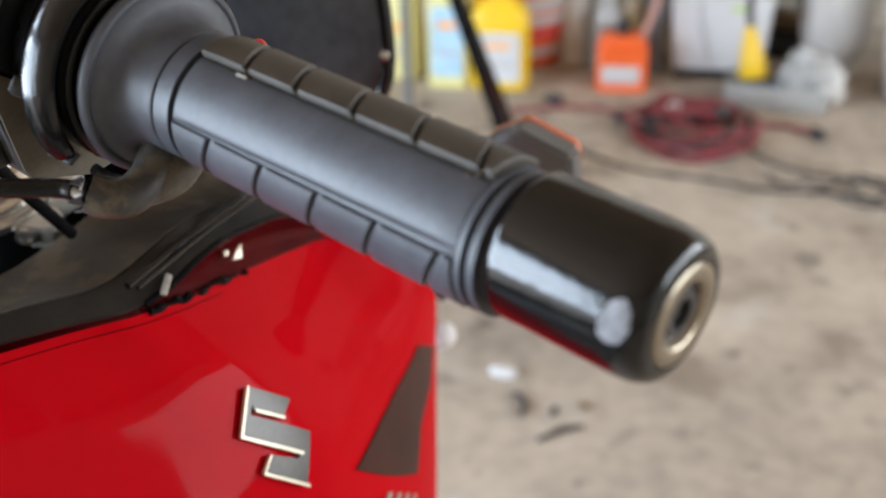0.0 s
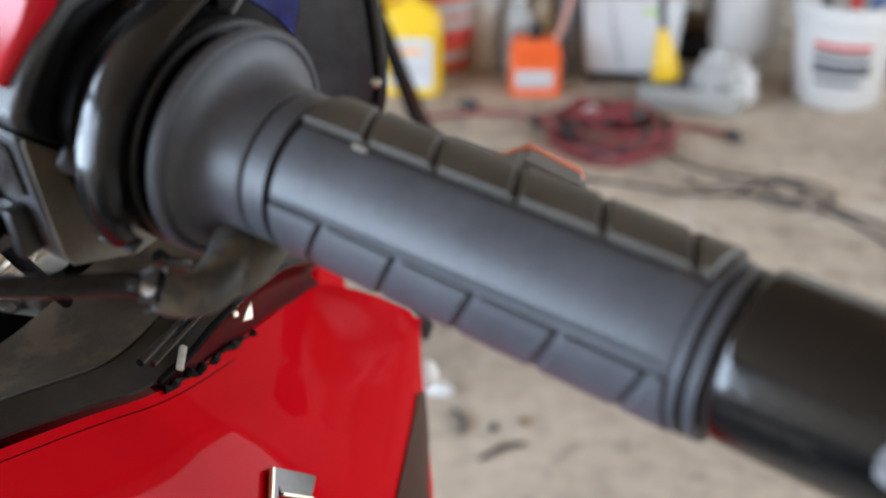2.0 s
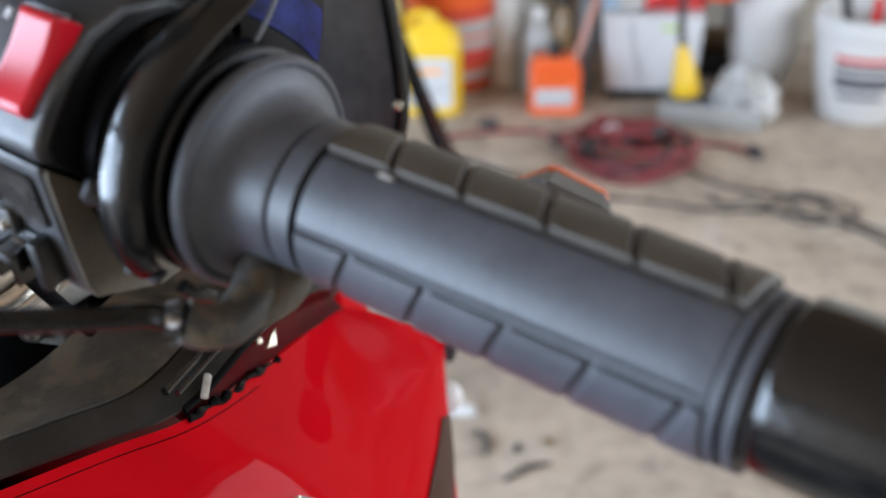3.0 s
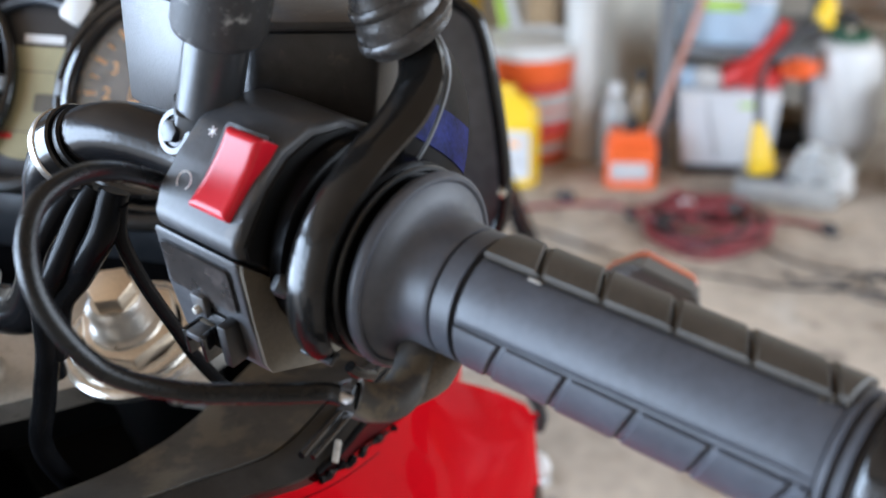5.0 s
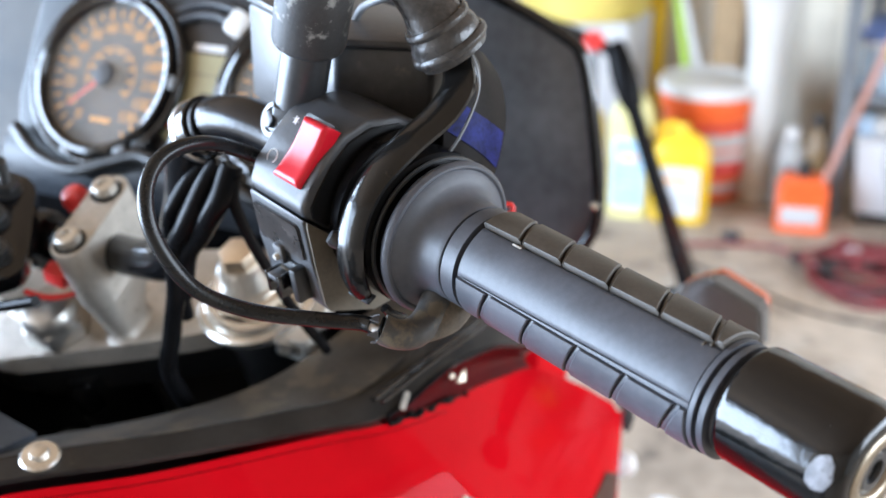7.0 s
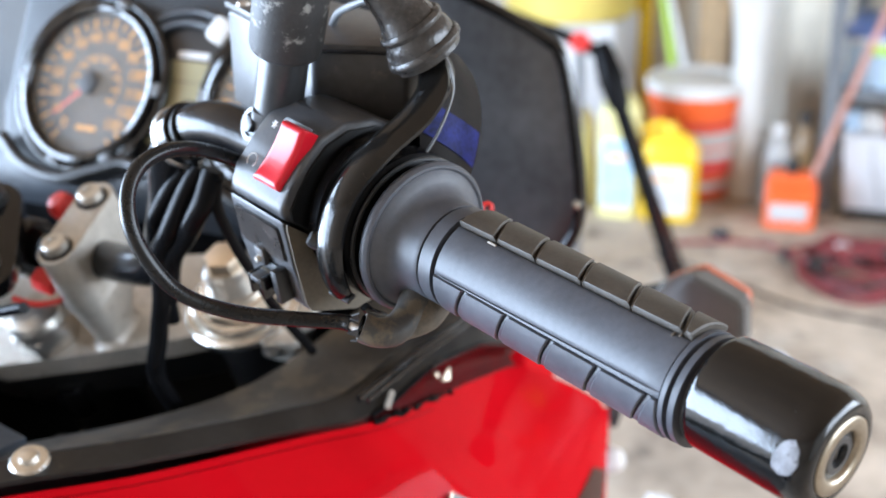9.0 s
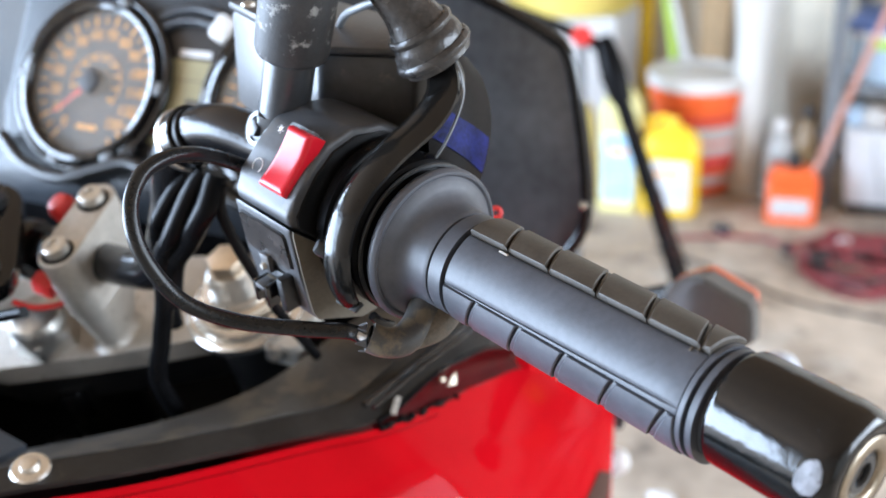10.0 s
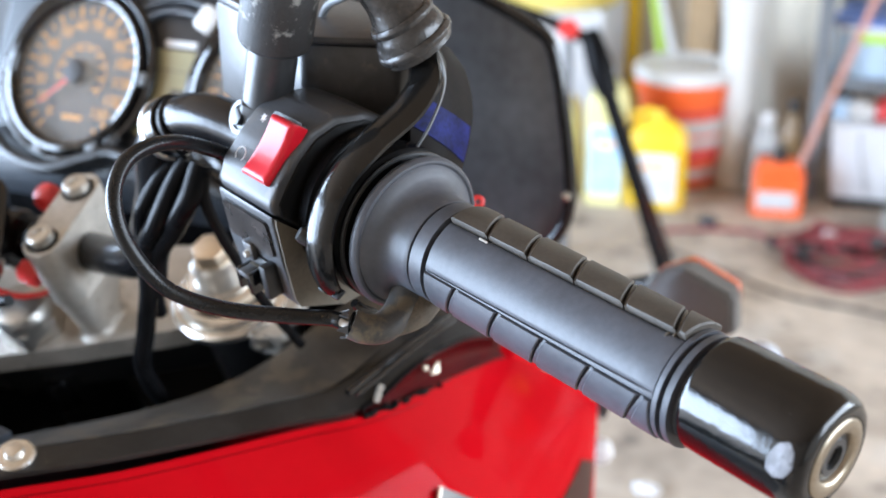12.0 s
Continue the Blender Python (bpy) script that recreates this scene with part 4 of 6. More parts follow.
# accessory bracket with bolts on the bar beside the clamp, red toggles
acc = part("accessory_bracket", prism(rounded(0.036, 0.074, 0.014, 6), -0.006, 0.009, aligned((0.006, -0.040, 1.022), (0.35, -0.40, 0.84), (0.8, 0.5, 0)), 0.003), M_GLOSSB, bike, "black accessory bracket bolted to the bar")
for px, py, hh in ((0.002, 0.024, 0.024), (-0.002, 0.002, 0.012), (0.002, -0.022, 0.014)):
    mm = aligned((0.006, -0.040, 1.022), (0.35, -0.40, 0.84), (0.8, 0.5, 0)) @ Matrix.Translation((px, py, 0.010))
    part("bracket_bolt", lathe([(0, 0), (0.0085, 0), (0.0085, 0.002), (0.0034, 0.002)] + [(0.0034 - 0.0005 * (k % 2), 0.002 + 0.001 * k) for k in range(1, int(hh * 1000))] + [(0, hh)], mm, 20), M_DGREY, acc)
    part("bracket_nut", prism(hexagon(0.0072), 0.002, 0.008, mm, 0.0006), M_DGREY, acc)
part("bar_collar", lathe([(0.0114, -0.014), (0.0165, -0.014), (0.0180, -0.012), (0.0180, 0.012), (0.0165, 0.014), (0.0114, 0.014)], aligned((-0.006, -0.004, 1.0045), (1, 0, 0)), 32), M_GLOSSB, acc, "gloss black mounting collar")
part("bracket_knuckle", lathe([(0.0, -0.012), (0.011, -0.012), (0.013, -0.009), (0.013, 0.009), (0.011, 0.012), (0, 0.012)], aligned((-0.022, -0.060, 1.020), (0.9, 0.3, 0.2)), 24), M_GLOSSB, acc)
part("ball_mount", lathe([(0.009 * math.sin(a), -0.012 * math.cos(a)) for a in [math.pi * k / 12 for k in range(13)]], Matrix.Translation((-0.012, -0.055, 1.060)), 24), M_BLACKP, acc)
part("red_toggle", lathe([(0, 0.020), (0.006, 0.0185), (0.0082, 0.014), (0.0078, 0.008), (0.005, 0.003), (0.005, -0.01), (0, -0.01)], aligned((0.028, 0.008, 1.022), (-0.2, -0.5, 0.8)), 24), M_REDP, bike, "red rubber switch cap")
part("red_connector", box(0.014, 0.010, 0.012, aligned((0.033, -0.028, 0.997), (0.3, -0.4, 0.8)), 0.002), M_REDP, bike)
part("red_wire", tube([(0.020, -0.042, 0.990), (0.032, -0.036, 0.986), (0.042, -0.022, 0.986), (0.044, 0.0, 0.990)], 0.0018, 8), M_REDP, bike)

# instrument cluster
CL = aligned((0.0005, 0.1555, 1.0665), (0, -0.87, 0.5), (1, 0, 0))
DISP = CL @ Matrix.Translation((-0.0025, -0.0065, -0.0028))
cluster = part("instrument_panel", prism([(-0.158, -0.030), (-0.150, -0.058), (-0.120, -0.076), (-0.080, -0.082), (-0.050, -0.074), (-0.030, -0.066), (0.0, -0.070), (0.030, -0.066), (0.050, -0.074), (0.080, -0.082), (0.120, -0.076), (0.150, -0.058), (0.158, -0.030), (0.160, 0.065), (0.145, 0.090), (0.05, 0.098), (-0.05, 0.098), (-0.145, 0.090), (-0.160, 0.065)], -0.045, -0.006, CL, 0.006, 3), M_DASH, bike, "black instrument cluster with two dials and a display")


def dial(cx, cy, rr, numbers, start, step, needle=None):
    m = CL @ Matrix.Translation((cx, cy, 0))
    part("dial_face", lathe([(0, -0.004), (rr, -0.004)], m, 48), M_DIAL, cluster, "charcoal dial with amber numerals")
    part("dial_bezel", lathe([(rr, -0.006), (rr, 0.003), (rr + 0.0015, 0.0058), (rr + 0.0040, 0.0068), (rr + 0.0066, 0.0056), (rr + 0.0074, 0.002), (rr + 0.0080, -0.008)], m, 64), M_GLOSSB, cluster, "black bezel ring")
    part("outer_ring", tube([m @ Vector(((rr + 0.0118) * math.cos(a), (rr + 0.0118) * math.sin(a), 0.0)) for a in [2 * math.pi * k / 48 for k in range(49)]], 0.0036, 10, 1, smooth_path=False), M_GLOSSB, cluster, "raised outer ring")
    for a in (0, 75, 180, 255, 300):
        part("ring_tab", box(0.006, 0.009, 0.006, m @ Matrix.Rotation(radians(a), 4, "Z") @ Matrix.Translation((rr + 0.0085, 0, 0.003)), 0.001), M_GREY, cluster)
    for k, words in enumerate(numbers):
        a = radians(start - step * k)
        text("dial_number", words, rr * 0.20, m @ Matrix.Translation((rr * 0.70 * math.cos(a), rr * 0.70 * math.sin(a), -0.0035)), M_ORANGE_MARK, cluster, bold=0.00015)
        for sub in (0, 0.5):
            b = radians(start - step * (k + sub))
            part("dial_tick", box(rr * (0.14 if sub == 0 else 0.10), rr * (0.045 if sub == 0 else 0.028), 0.0004, m @ Matrix.Rotation(b, 4, "Z") @ Matrix.Translation((rr * 0.90, 0, -0.0036))), M_ORANGE_MARK, cluster)
    part("inner_scale", tube([m @ Vector((rr * 0.42 * math.cos(a), rr * 0.42 * math.sin(a), -0.0036)) for a in [radians(200 - 8 * k) for k in range(31)]], 0.0005, 5, 1, smooth_path=False), M_ORANGE_MARK, cluster)
    for k in range(9):
        b = radians(190 - 28 * k)
        part("inner_mark", box(rr * 0.11, rr * 0.035, 0.0004, m @ Matrix.Translation((rr * 0.36 * math.cos(b), rr * 0.36 * math.sin(b), -0.0036))), M_ORANGE_MARK, cluster)
    part("unit_bar", box(rr * 0.34, rr * 0.07, 0.0004, m @ Matrix.Translation((0, -rr * 0.62, -0.0036))), M_ORANGE_MARK, cluster)
    part("needle_hub", lathe([(0, 0.006), (0.0075, 0.005), (0.0095, 0.002), (0.0095, -0.004)], m, 28), M_DIAL, cluster)
    a = radians(needle)
    part("needle", prism([(0.006, -0.0016), (rr * 0.72, -0.0006), (rr * 0.72, 0.0006), (0.006, 0.0016)], 0.0005, 0.0018, m @ Matrix.Rotation(a, 4, "Z")), M_NEEDLE, cluster, "red needle")
    part("dial_glass", lathe([(0, 0.0028), (rr * 0.6, 0.0022), (rr, 0.0010), (rr, 0.0018), (rr * 0.6, 0.0030), (0, 0.0036)], m, 48), M_GLASS, cluster)


# pale diffuse share in the lens paints the washed-out sheen of the glass
M_GLASS = bpy.data.materials.new("hazed_dial_lens")
M_GLASS.use_nodes = True
gnt = M_GLASS.node_tree
gnt.nodes.clear()
g_out, g_mix, g_tr, g_gl, g_df, g_mix2, g_nz, g_rp = (gnt.nodes.new(n) for n in ("ShaderNodeOutputMaterial", "ShaderNodeMixShader", "ShaderNodeBsdfTransparent", "ShaderNodeBsdfGlossy", "ShaderNodeBsdfDiffuse", "ShaderNodeMixShader", "ShaderNodeTexNoise", "ShaderNodeMapRange"))
g_nz.inputs["Scale"].default_value, g_nz.inputs["Detail"].default_value = 22, 2.5
g_rp.inputs[1].default_value, g_rp.inputs[2].default_value, g_rp.inputs[3].default_value, g_rp.inputs[4].default_value = 0.3, 0.75, 0.03, 0.16
g_gl.inputs["Roughness"].default_value = 0.06
g_df.inputs[0].default_value = (0.6, 0.58, 0.54, 1)
gnt.links.new(g_nz.outputs[0], g_rp.inputs[0])
gnt.links.new(g_rp.outputs[0], g_mix2.inputs[0])
gnt.links.new(g_tr.outputs[0], g_mix2.inputs[1])
gnt.links.new(g_df.outputs[0], g_mix2.inputs[2])
g_mix.inputs[0].default_value = 0.05
gnt.links.new(g_mix2.outputs[0], g_mix.inputs[1])
gnt.links.new(g_gl.outputs[0], g_mix.inputs[2])
gnt.links.new(g_mix.outputs[0], g_out.inputs[0])

dial(-0.0755, -0.0085, 0.051, [str(10 * k) for k in range(0, 14)], 236, 22, needle=222)
dial(0.0830, -0.0085, 0.051, [str(k) for k in range(0, 12)], 228, 24, needle=228)
part("display_bezel", prism([(0.045 * math.cos(radians(a)) , 0.052 * math.sin(radians(a))) for a in range(0, 360, 10)], -0.008, -0.0026, DISP, 0.0008), M_DIAL, cluster)
for rr_, zz in ((0.0475, 0.0005), (0.056, -0.001)):
    part("display_arc", tube([DISP @ Vector((rr_ * math.cos(a), rr_ * math.sin(a) + 0.002, zz)) for a in [radians(35 + 110 * k / 24) for k in range(25)]], 0.0032, 10, 1, smooth_path=False), M_DASHG, cluster)
lcd = part("display", prism([(0.039 * math.cos(radians(a)), min(0.043 * math.sin(radians(a)), 0.0225)) for a in range(-140, 330, 10) if a <= 215], -0.003, -0.0018, DISP), M_LCD, cluster, "greenish liquid crystal display")
part("brand_bar", box(0.026, 0.0048, 0.0005, DISP @ Matrix.Translation((0.0045, 0.0270, -0.0020))), M_WHITEM, lcd)
part("display_block", prism(rounded(0.012, 0.011, 0.002), -0.0017, -0.0014, DISP @ Matrix.Translation((0.010, -0.010, 0))), M_LCDMARK, lcd)
part("display_line", box(0.040, 0.0006, 0.0003, DISP @ Matrix.Translation((0, 0.008, -0.0015))), M_LCDMARK, lcd)
part("display_line", box(0.040, 0.0006, 0.0003, DISP @ Matrix.Translation((0, -0.027, -0.0015))), M_LCDMARK, lcd)
part("display_mark", box(0.012, 0.0035, 0.0003, DISP @ Matrix.Translation((-0.013, -0.030, -0.0014))), M_REDP, lcd)
for bx in (-0.016, 0.016):
    part("display_button", prism(rounded(0.016, 0.012, 0.005), -0.003, 0.003, DISP @ Matrix.Translation((bx * 1.9, -0.0435, 0.003)), 0.001), M_BLACKP, cluster)
part("cluster_lip", tube([CL @ Vector(q) for q in ((-0.145, -0.055, 0.0), (-0.115, -0.073, 0.004), (-0.078, -0.079, 0.006), (-0.045, -0.068, 0.006), (-0.025, -0.062, 0.006), (0.0, -0.066, 0.007), (0.025, -0.062, 0.006), (0.045, -0.068, 0.006), (0.078, -0.079, 0.006), (0.12, -0.073, 0.0))], 0.005, 14), M_BLACKP, cluster)
part("lower_dash", sheet(lambda u, v: CL @ Vector((-0.165 + 0.33 * u, -0.060 - 0.034 * v, -0.016 - 0.02 * v * v)), 24, 8, 0.004), M_DASHG, cluster)
part("dash_well", sheet(lambda u, v: CL @ Vector((-0.17 + 0.34 * u, -0.0945 - 0.09 * v, -0.037 - 0.05 * v)), 12, 6, 0.004), M_HOSE, cluster)
bolt = part("warning_lamp", prism(rounded(0.016, 0.018, 0.004), -0.004, 0.001, CL @ Matrix.Translation((0.0235, 0.0380, 0.002)) @ Matrix.Rotation(radians(-25), 4, "Z"), 0.001), M_WHITEP, cluster, "white indicator lens")

# inner fairing panel facing the rider, with its rolled edge
SCR = [(0.02, 1.145), (0.10, 1.125), (0.181, 1.095), (0.211, 1.080), (0.221, 1.071), (0.2275, 1.050), (0.2345, 1.010), (0.2385, 0.975), (0.2385, 0.950), (0.232, 0.930), (0.210, 0.900), (0.16, 0.885), (0.06, 0.885), (0.02, 0.90)]
inner = part("inner_fairing", prism([(x, z) for x, z in SCR], -0.004, 0.002, Matrix(((1, 0, 0, 0), (0, 0, -1, 0.304), (0, 1, 0, 0), (0, 0, 0, 1))), 0.001), M_INNER, bike, "matt black inner fairing panel with a glossy edge")
part("panel_edge", tube([(x + 0.001, 0.301, z + 0.002) for x, z in SCR[:11]], 0.0046, 12, 4), M_GLOSSB, inner, "glossy rolled edge")
part("edge_screw", lathe([(0.0, 0.003), (0.003, 0.002), (0.0038, 0.0), (0.0038, -0.002)], aligned((0.2390, 0.2955, 0.963), (0.2, -1, 0.2)), 16), M_CHROME, inner)
part("windscreen", sheet(lambda u, v: (-0.42 + 0.31 * u, 0.19 + 0.05 * u + 0.10 * v, 0.93 + 0.40 * v), 12, 8, 0.004), M_SCREEN, bike, "milky grey windscreen edge behind the dials")

# red side fairing
TOP = spline([(0.070, -0.205, 0.946), (0.102, -0.156, 0.945), (0.154, -0.104, 0.943), (0.205, -0.030, 0.937), (0.229, 0.004, 0.934), (0.233, 0.085, 0.912), (0.229, 0.160, 0.887), (0.224, 0.226, 0.860), (0.236, 0.290, 0.818), (0.247, 0.338, 0.781)], 8)
RIDGE = spline([(0.077, -0.207, 0.922), (0.113, -0.160, 0.921), (0.170, -0.107, 0.920), (0.226, -0.032, 0.916), (0.252, 0.008, 0.911), (0.262, 0.070, 0.890), (0.261, 0.150, 0.856), (0.259, 0.225, 0.822), (0.255, 0.290, 0.794), (0.2515, 0.344, 0.768)], 8)
MID = spline([(0.110, -0.215, 0.800), (0.158, -0.168, 0.805), (0.224, -0.110, 0.815), (0.272, -0.045, 0.822), (0.297, 0.008, 0.825), (0.305, 0.062, 0.815), (0.297, 0.140, 0.795), (0.281, 0.225, 0.775), (0.265, 0.295, 0.762), (0.2490, 0.360, 0.748)], 8)
LOW = spline([(0.130, -0.220, 0.550), (0.185, -0.170, 0.550), (0.250, -0.115, 0.550), (0.290, -0.045, 0.550), (0.310, 0.008, 0.550), (0.315, 0.062, 0.550), (0.305, 0.140, 0.550), (0.285, 0.225, 0.550), (0.265, 0.290, 0.550), (0.2460, 0.345, 0.550)], 8)


def panel_point(u, v, vr=0.12, h=0.03):
    """Facet from the top edge to a rounded ridge, then the bulging outer side down to the lower edge."""
    a, r, m, b = along(TOP, u), along(RIDGE, u), along(MID, u), along(LOW, u)

    def side(w):
        q = (w - vr) / (1 - vr)
        return r * ((q - 0.3) * (q - 1) / 0.3) + m * (q * (q - 1) / -0.21) + b * (q * (q - 0.3) / 0.7)

    if v <= vr - h:
        return a.lerp(r, v / vr)
    if v >= vr + h:
        return side(v)
    t = (v - vr + h) / (2 * h)
    p0, p2 = a.lerp(r, (vr - h) / vr), side(vr + h)
    return p0 * (1 - t) ** 2 + r * (2 * t * (1 - t)) + p2 * (t * t)


fairing = part("side_fairing", sheet(lambda u, v: panel_point(u, v), 70, 100, -0.003), M_RED, bike, "glossy red side fairing panel with a dark stripe")


def on_panel(u, v, off):
    p0, pu, pv = panel_point(u, v), panel_point(u - 0.004, v), panel_point(u, v + 0.004)
    n = (p0 - pu).cross(pv - p0).normalized()
    if n.x < 0:
        n = -n
    return p0 + n * off


def strip_on_panel(uvs, off, thick):
    """A plate on the fairing with the given corners in panel coordinates, filled by bilinear steps."""
    (a, b, c, d) = [Vector((*q, 0)) for q in uvs]

    def fn(s, t):
        q = a.lerp(b, s).lerp(d.lerp(c, s), t)
        return on_panel(q.x, q.y, off)

    return sheet(fn, 8, 8, thick)


# dark line laid on the panel to darken its crease
part("panel_crease", tube([on_panel(0.02 + 0.50 * k / 30, 0.020, 0.0) for k in range(31)], 0.0003, 6, 2), M_RED_SHADE, fairing, "thin dark red line drawn as the crease under the upper edge")
EMBLEM = [[(0.459, 0.183), (0.498, 0.225), (0.475, 0.245), (0.448, 0.218)], [(0.458, 0.183), (0.464, 0.189), (0.426, 0.242), (0.417, 0.241)], [(0.439, 0.218), (0.499, 0.282), (0.473, 0.304), (0.418, 0.241)],
          [(0.487, 0.270), (0.499, 0.282), (0.465, 0.338), (0.462, 0.314)], [(0.437, 0.282), (0.473, 0.314), (0.460, 0.348), (0.419, 0.298)]]
EMBLEM_EDGES = [[(0.449, 0.216), (0.476, 0.244), (0.474, 0.247), (0.447, 0.219)], [(0.456, 0.182), (0.458, 0.183), (0.418, 0.242), (0.416, 0.240)], [(0.418, 0.239), (0.474, 0.302), (0.471, 0.305), (0.416, 0.242)],
                [(0.420, 0.297), (0.461, 0.346), (0.459, 0.350), (0.418, 0.300)], [(0.435, 0.281), (0.437, 0.282), (0.420, 0.299), (0.418, 0.298)]]
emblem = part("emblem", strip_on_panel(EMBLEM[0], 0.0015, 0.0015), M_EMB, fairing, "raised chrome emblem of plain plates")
for quad in EMBLEM[1:]:
    part("emblem_plate", strip_on_panel(quad, 0.0015, 0.0015), M_EMB, emblem)
for quad in EMBLEM_EDGES:
    part("emblem_edge", strip_on_panel(quad, 0.0022, 0.0022), M_EDGE, emblem)
stripe = part("dark_stripe", strip_on_panel([(0.799, 0.346), (0.885, 0.464), (0.800, 0.492), (0.689, 0.344)], 0.0008, 0.0006), M_STRIPE, fairing, "brown-black slanted graphic stripe")
part("stripe_film", strip_on_panel([(0.689, 0.344), (0.793, 0.482), (0.725, 0.478), (0.625, 0.355)], 0.0008, 0.0006), M_STRIPE, stripe)
part("stripe_film", strip_on_panel([(0.625, 0.355), (0.725, 0.478), (0.676, 0.523), (0.546, 0.378)], 0.0008, 0.0006), M_STRIPE, stripe)
for k in range(4):
    du, dv = 0.020 * k, 0.022 * k + 0.001 * k * k
    part("graphic_bar", strip_on_panel([(0.589 + du, 0.459 + dv), (0.599 + du, 0.469 + dv), (0.567 + du, 0.485 + dv), (0.557 + du, 0.475 + dv)], 0.0008, 0.0006), M_STEEL, fairing)

# black trim between fairing and steering head, its fasteners and seam
INN = spline([(0.040, -0.125, 0.932), (0.079, -0.088, 0.934), (0.115, -0.054, 0.936), (0.141, -0.030, 0.941), (0.156, -0.003, 0.944), (0.164, 0.022, 0.947), (0.168, 0.055, 0.950), (0.171, 0.095, 0.952), (0.172, 0.130, 0.952), (0.178, 0.230, 0.945)], 8)
OUT = spline([(0.068, -0.203, 0.950), (0.100, -0.156, 0.950), (0.152, -0.104, 0.948), (0.204, -0.030, 0.940), (0.227, 0.002, 0.938), (0.2405, 0.044, 0.9485), (0.2385, 0.085, 0.9385), (0.2345, 0.130, 0.9235), (0.2285, 0.180, 0.9000), (0.2265, 0.222, 0.8800)], 8)
CREASE = 0.235


def trim_point(u, v):
    return along(OUT, u).lerp(along(INN, u), v) + Vector((0, 0, 0.0070 * min(v / CREASE, (1 - v) / (1 - CREASE))))


trim_panel = part("trim_panel", sheet(lambda u, v: trim_point(u, CREASE + (1 - CREASE) * v), 60, 10, -0.003), M_TRIM, bike, "dusty black plastic trim around the steering head")
part("trim_flank", sheet(lambda u, v: trim_point(u, CREASE * v), 60, 4, -0.003), M_FLANK, trim_panel, "cleaner black lower flank of the trim")
# thin grey tube that paints the highlight along the inner trim edge
part("trim_highlight", tube([q + Vector((0.0004, -0.0004, 0.0004)) for q in INN[::3]], 0.0008, 8, 3), M_GREY, trim_panel, "edge highlight of the trim, laid on as a grey line")
part("trim_wall", sheet(lambda u, v: along(INN, u) + Vector((-0.012 * v, 0.01 * v, -0.13 * v)), 40, 6, 0.003), M_BLACKP, trim_panel)
for shift, rr_ in ((0.0, 0.0014), (-0.0055, 0.0019)):
    part("trim_strip", tube([(0.2300 + shift, -0.0060, 0.9520), (0.2345 + shift, 0.0260, 0.9545), (0.2380 + shift, 0.0575, 0.9550), (0.2400 + shift, 0.0900, 0.9530), (0.2395 + shift, 0.1250, 0.9490)], rr_, 8, 5), M_GLOSSB, trim_panel, "black cord lying in the trim joint")
part("trim_seam", tube([q + Vector((0.001, -0.001, 0.001)) for q in OUT[32:70:3]], 0.0020, 8, 3), M_HOSE, trim_panel, "black rubber seam strip")
tear = random.Random(11)
part("torn_gasket", tube([along(TOP, 0.44 + 0.12 * k / 22) + Vector((0.001 + tear.uniform(-0.001, 0.001), 0, tear.uniform(-0.0012, 0.0012))) for k in range(23)], [tear.uniform(0.0006, 0.0026) for k in range(23)], 7, 3), M_HOSE, fairing, "ragged black sealing foam")
INR = spline([(0.231, 0.006, 0.932), (0.232, 0.050, 0.922), (0.233, 0.085, 0.912), (0.231, 0.125, 0.900), (0.227, 0.185, 0.877), (0.224, 0.226, 0.860)], 8)
SEAM = spline([(0.229, 0.006, 0.936), (0.2395, 0.044, 0.9455), (0.2375, 0.085, 0.9355), (0.2335, 0.130, 0.9205), (0.2275, 0.180, 0.8970), (0.2255, 0.222, 0.8770)], 8)
# red flange coloured dark for the shade under the trim
part("recess_panel", sheet(lambda u, v: along(INR, u).lerp(along(SEAM, u), v) - Vector((0.006 * math.sin(math.pi * v) + 0.002, 0, 0.001)), 24, 8, 0.002), M_RED_SHADE, fairing, "inner flange of the fairing, its shade put into dark red")
bolt_head("fairing_bolt", (0.1095, -0.132, 0.9560), (0.15, -0.25, 0.95), 0.0052, 0.0050, M_ALUM, trim_panel, hexed=False, flange=0.0100, label="worn chrome bolt with a broad washer")
shard_m = aligned((0.2362, 0.077, 0.9285), (0.75, -0.45, 0.5), (0.55, 0.80, 0))
shard = part("fairing_clip", prism([(-0.0046, -0.0030), (0.0018, -0.0036), (0.0042, 0.0046), (0.0012, 0.0022)], -0.001, 0.0016, shard_m, 0.0006), M_EDGE, fairing, "broken pale plastic clip")
part("clip_stub", box(0.0034, 0.0034, 0.0030, shard_m @ Matrix.Translation((-0.0062, 0.0016, 0.0004)), 0.0010), M_EDGE, shard)
part("clip_tab", box(0.0034, 0.0120, 0.002, aligned((0.2345, 0.0105, 0.9455), (0.5, -0.3, 0.8), (1, 0.2, 0)), 0.001), M_NICK, trim_panel, "pale snapped clip tab")
part("fairing_foam", tube([(0.246, 0.362, 0.780), (0.250, 0.364, 0.768), (0.252, 0.365, 0.757), (0.2515, 0.366, 0.742)], [0.004, 0.0065, 0.0045, 0.006, 0.003], 9, 6), M_TYRE, fairing)
part("foam_clip", lathe([(0, 0.010), (0.007, 0.008), (0.0115, 0.003), (0.0115, -0.004), (0, -0.004)], aligned((0.245, 0.385, 0.696), (0.4, -0.9, 0.1)), 20), M_WHITEP, fairing)
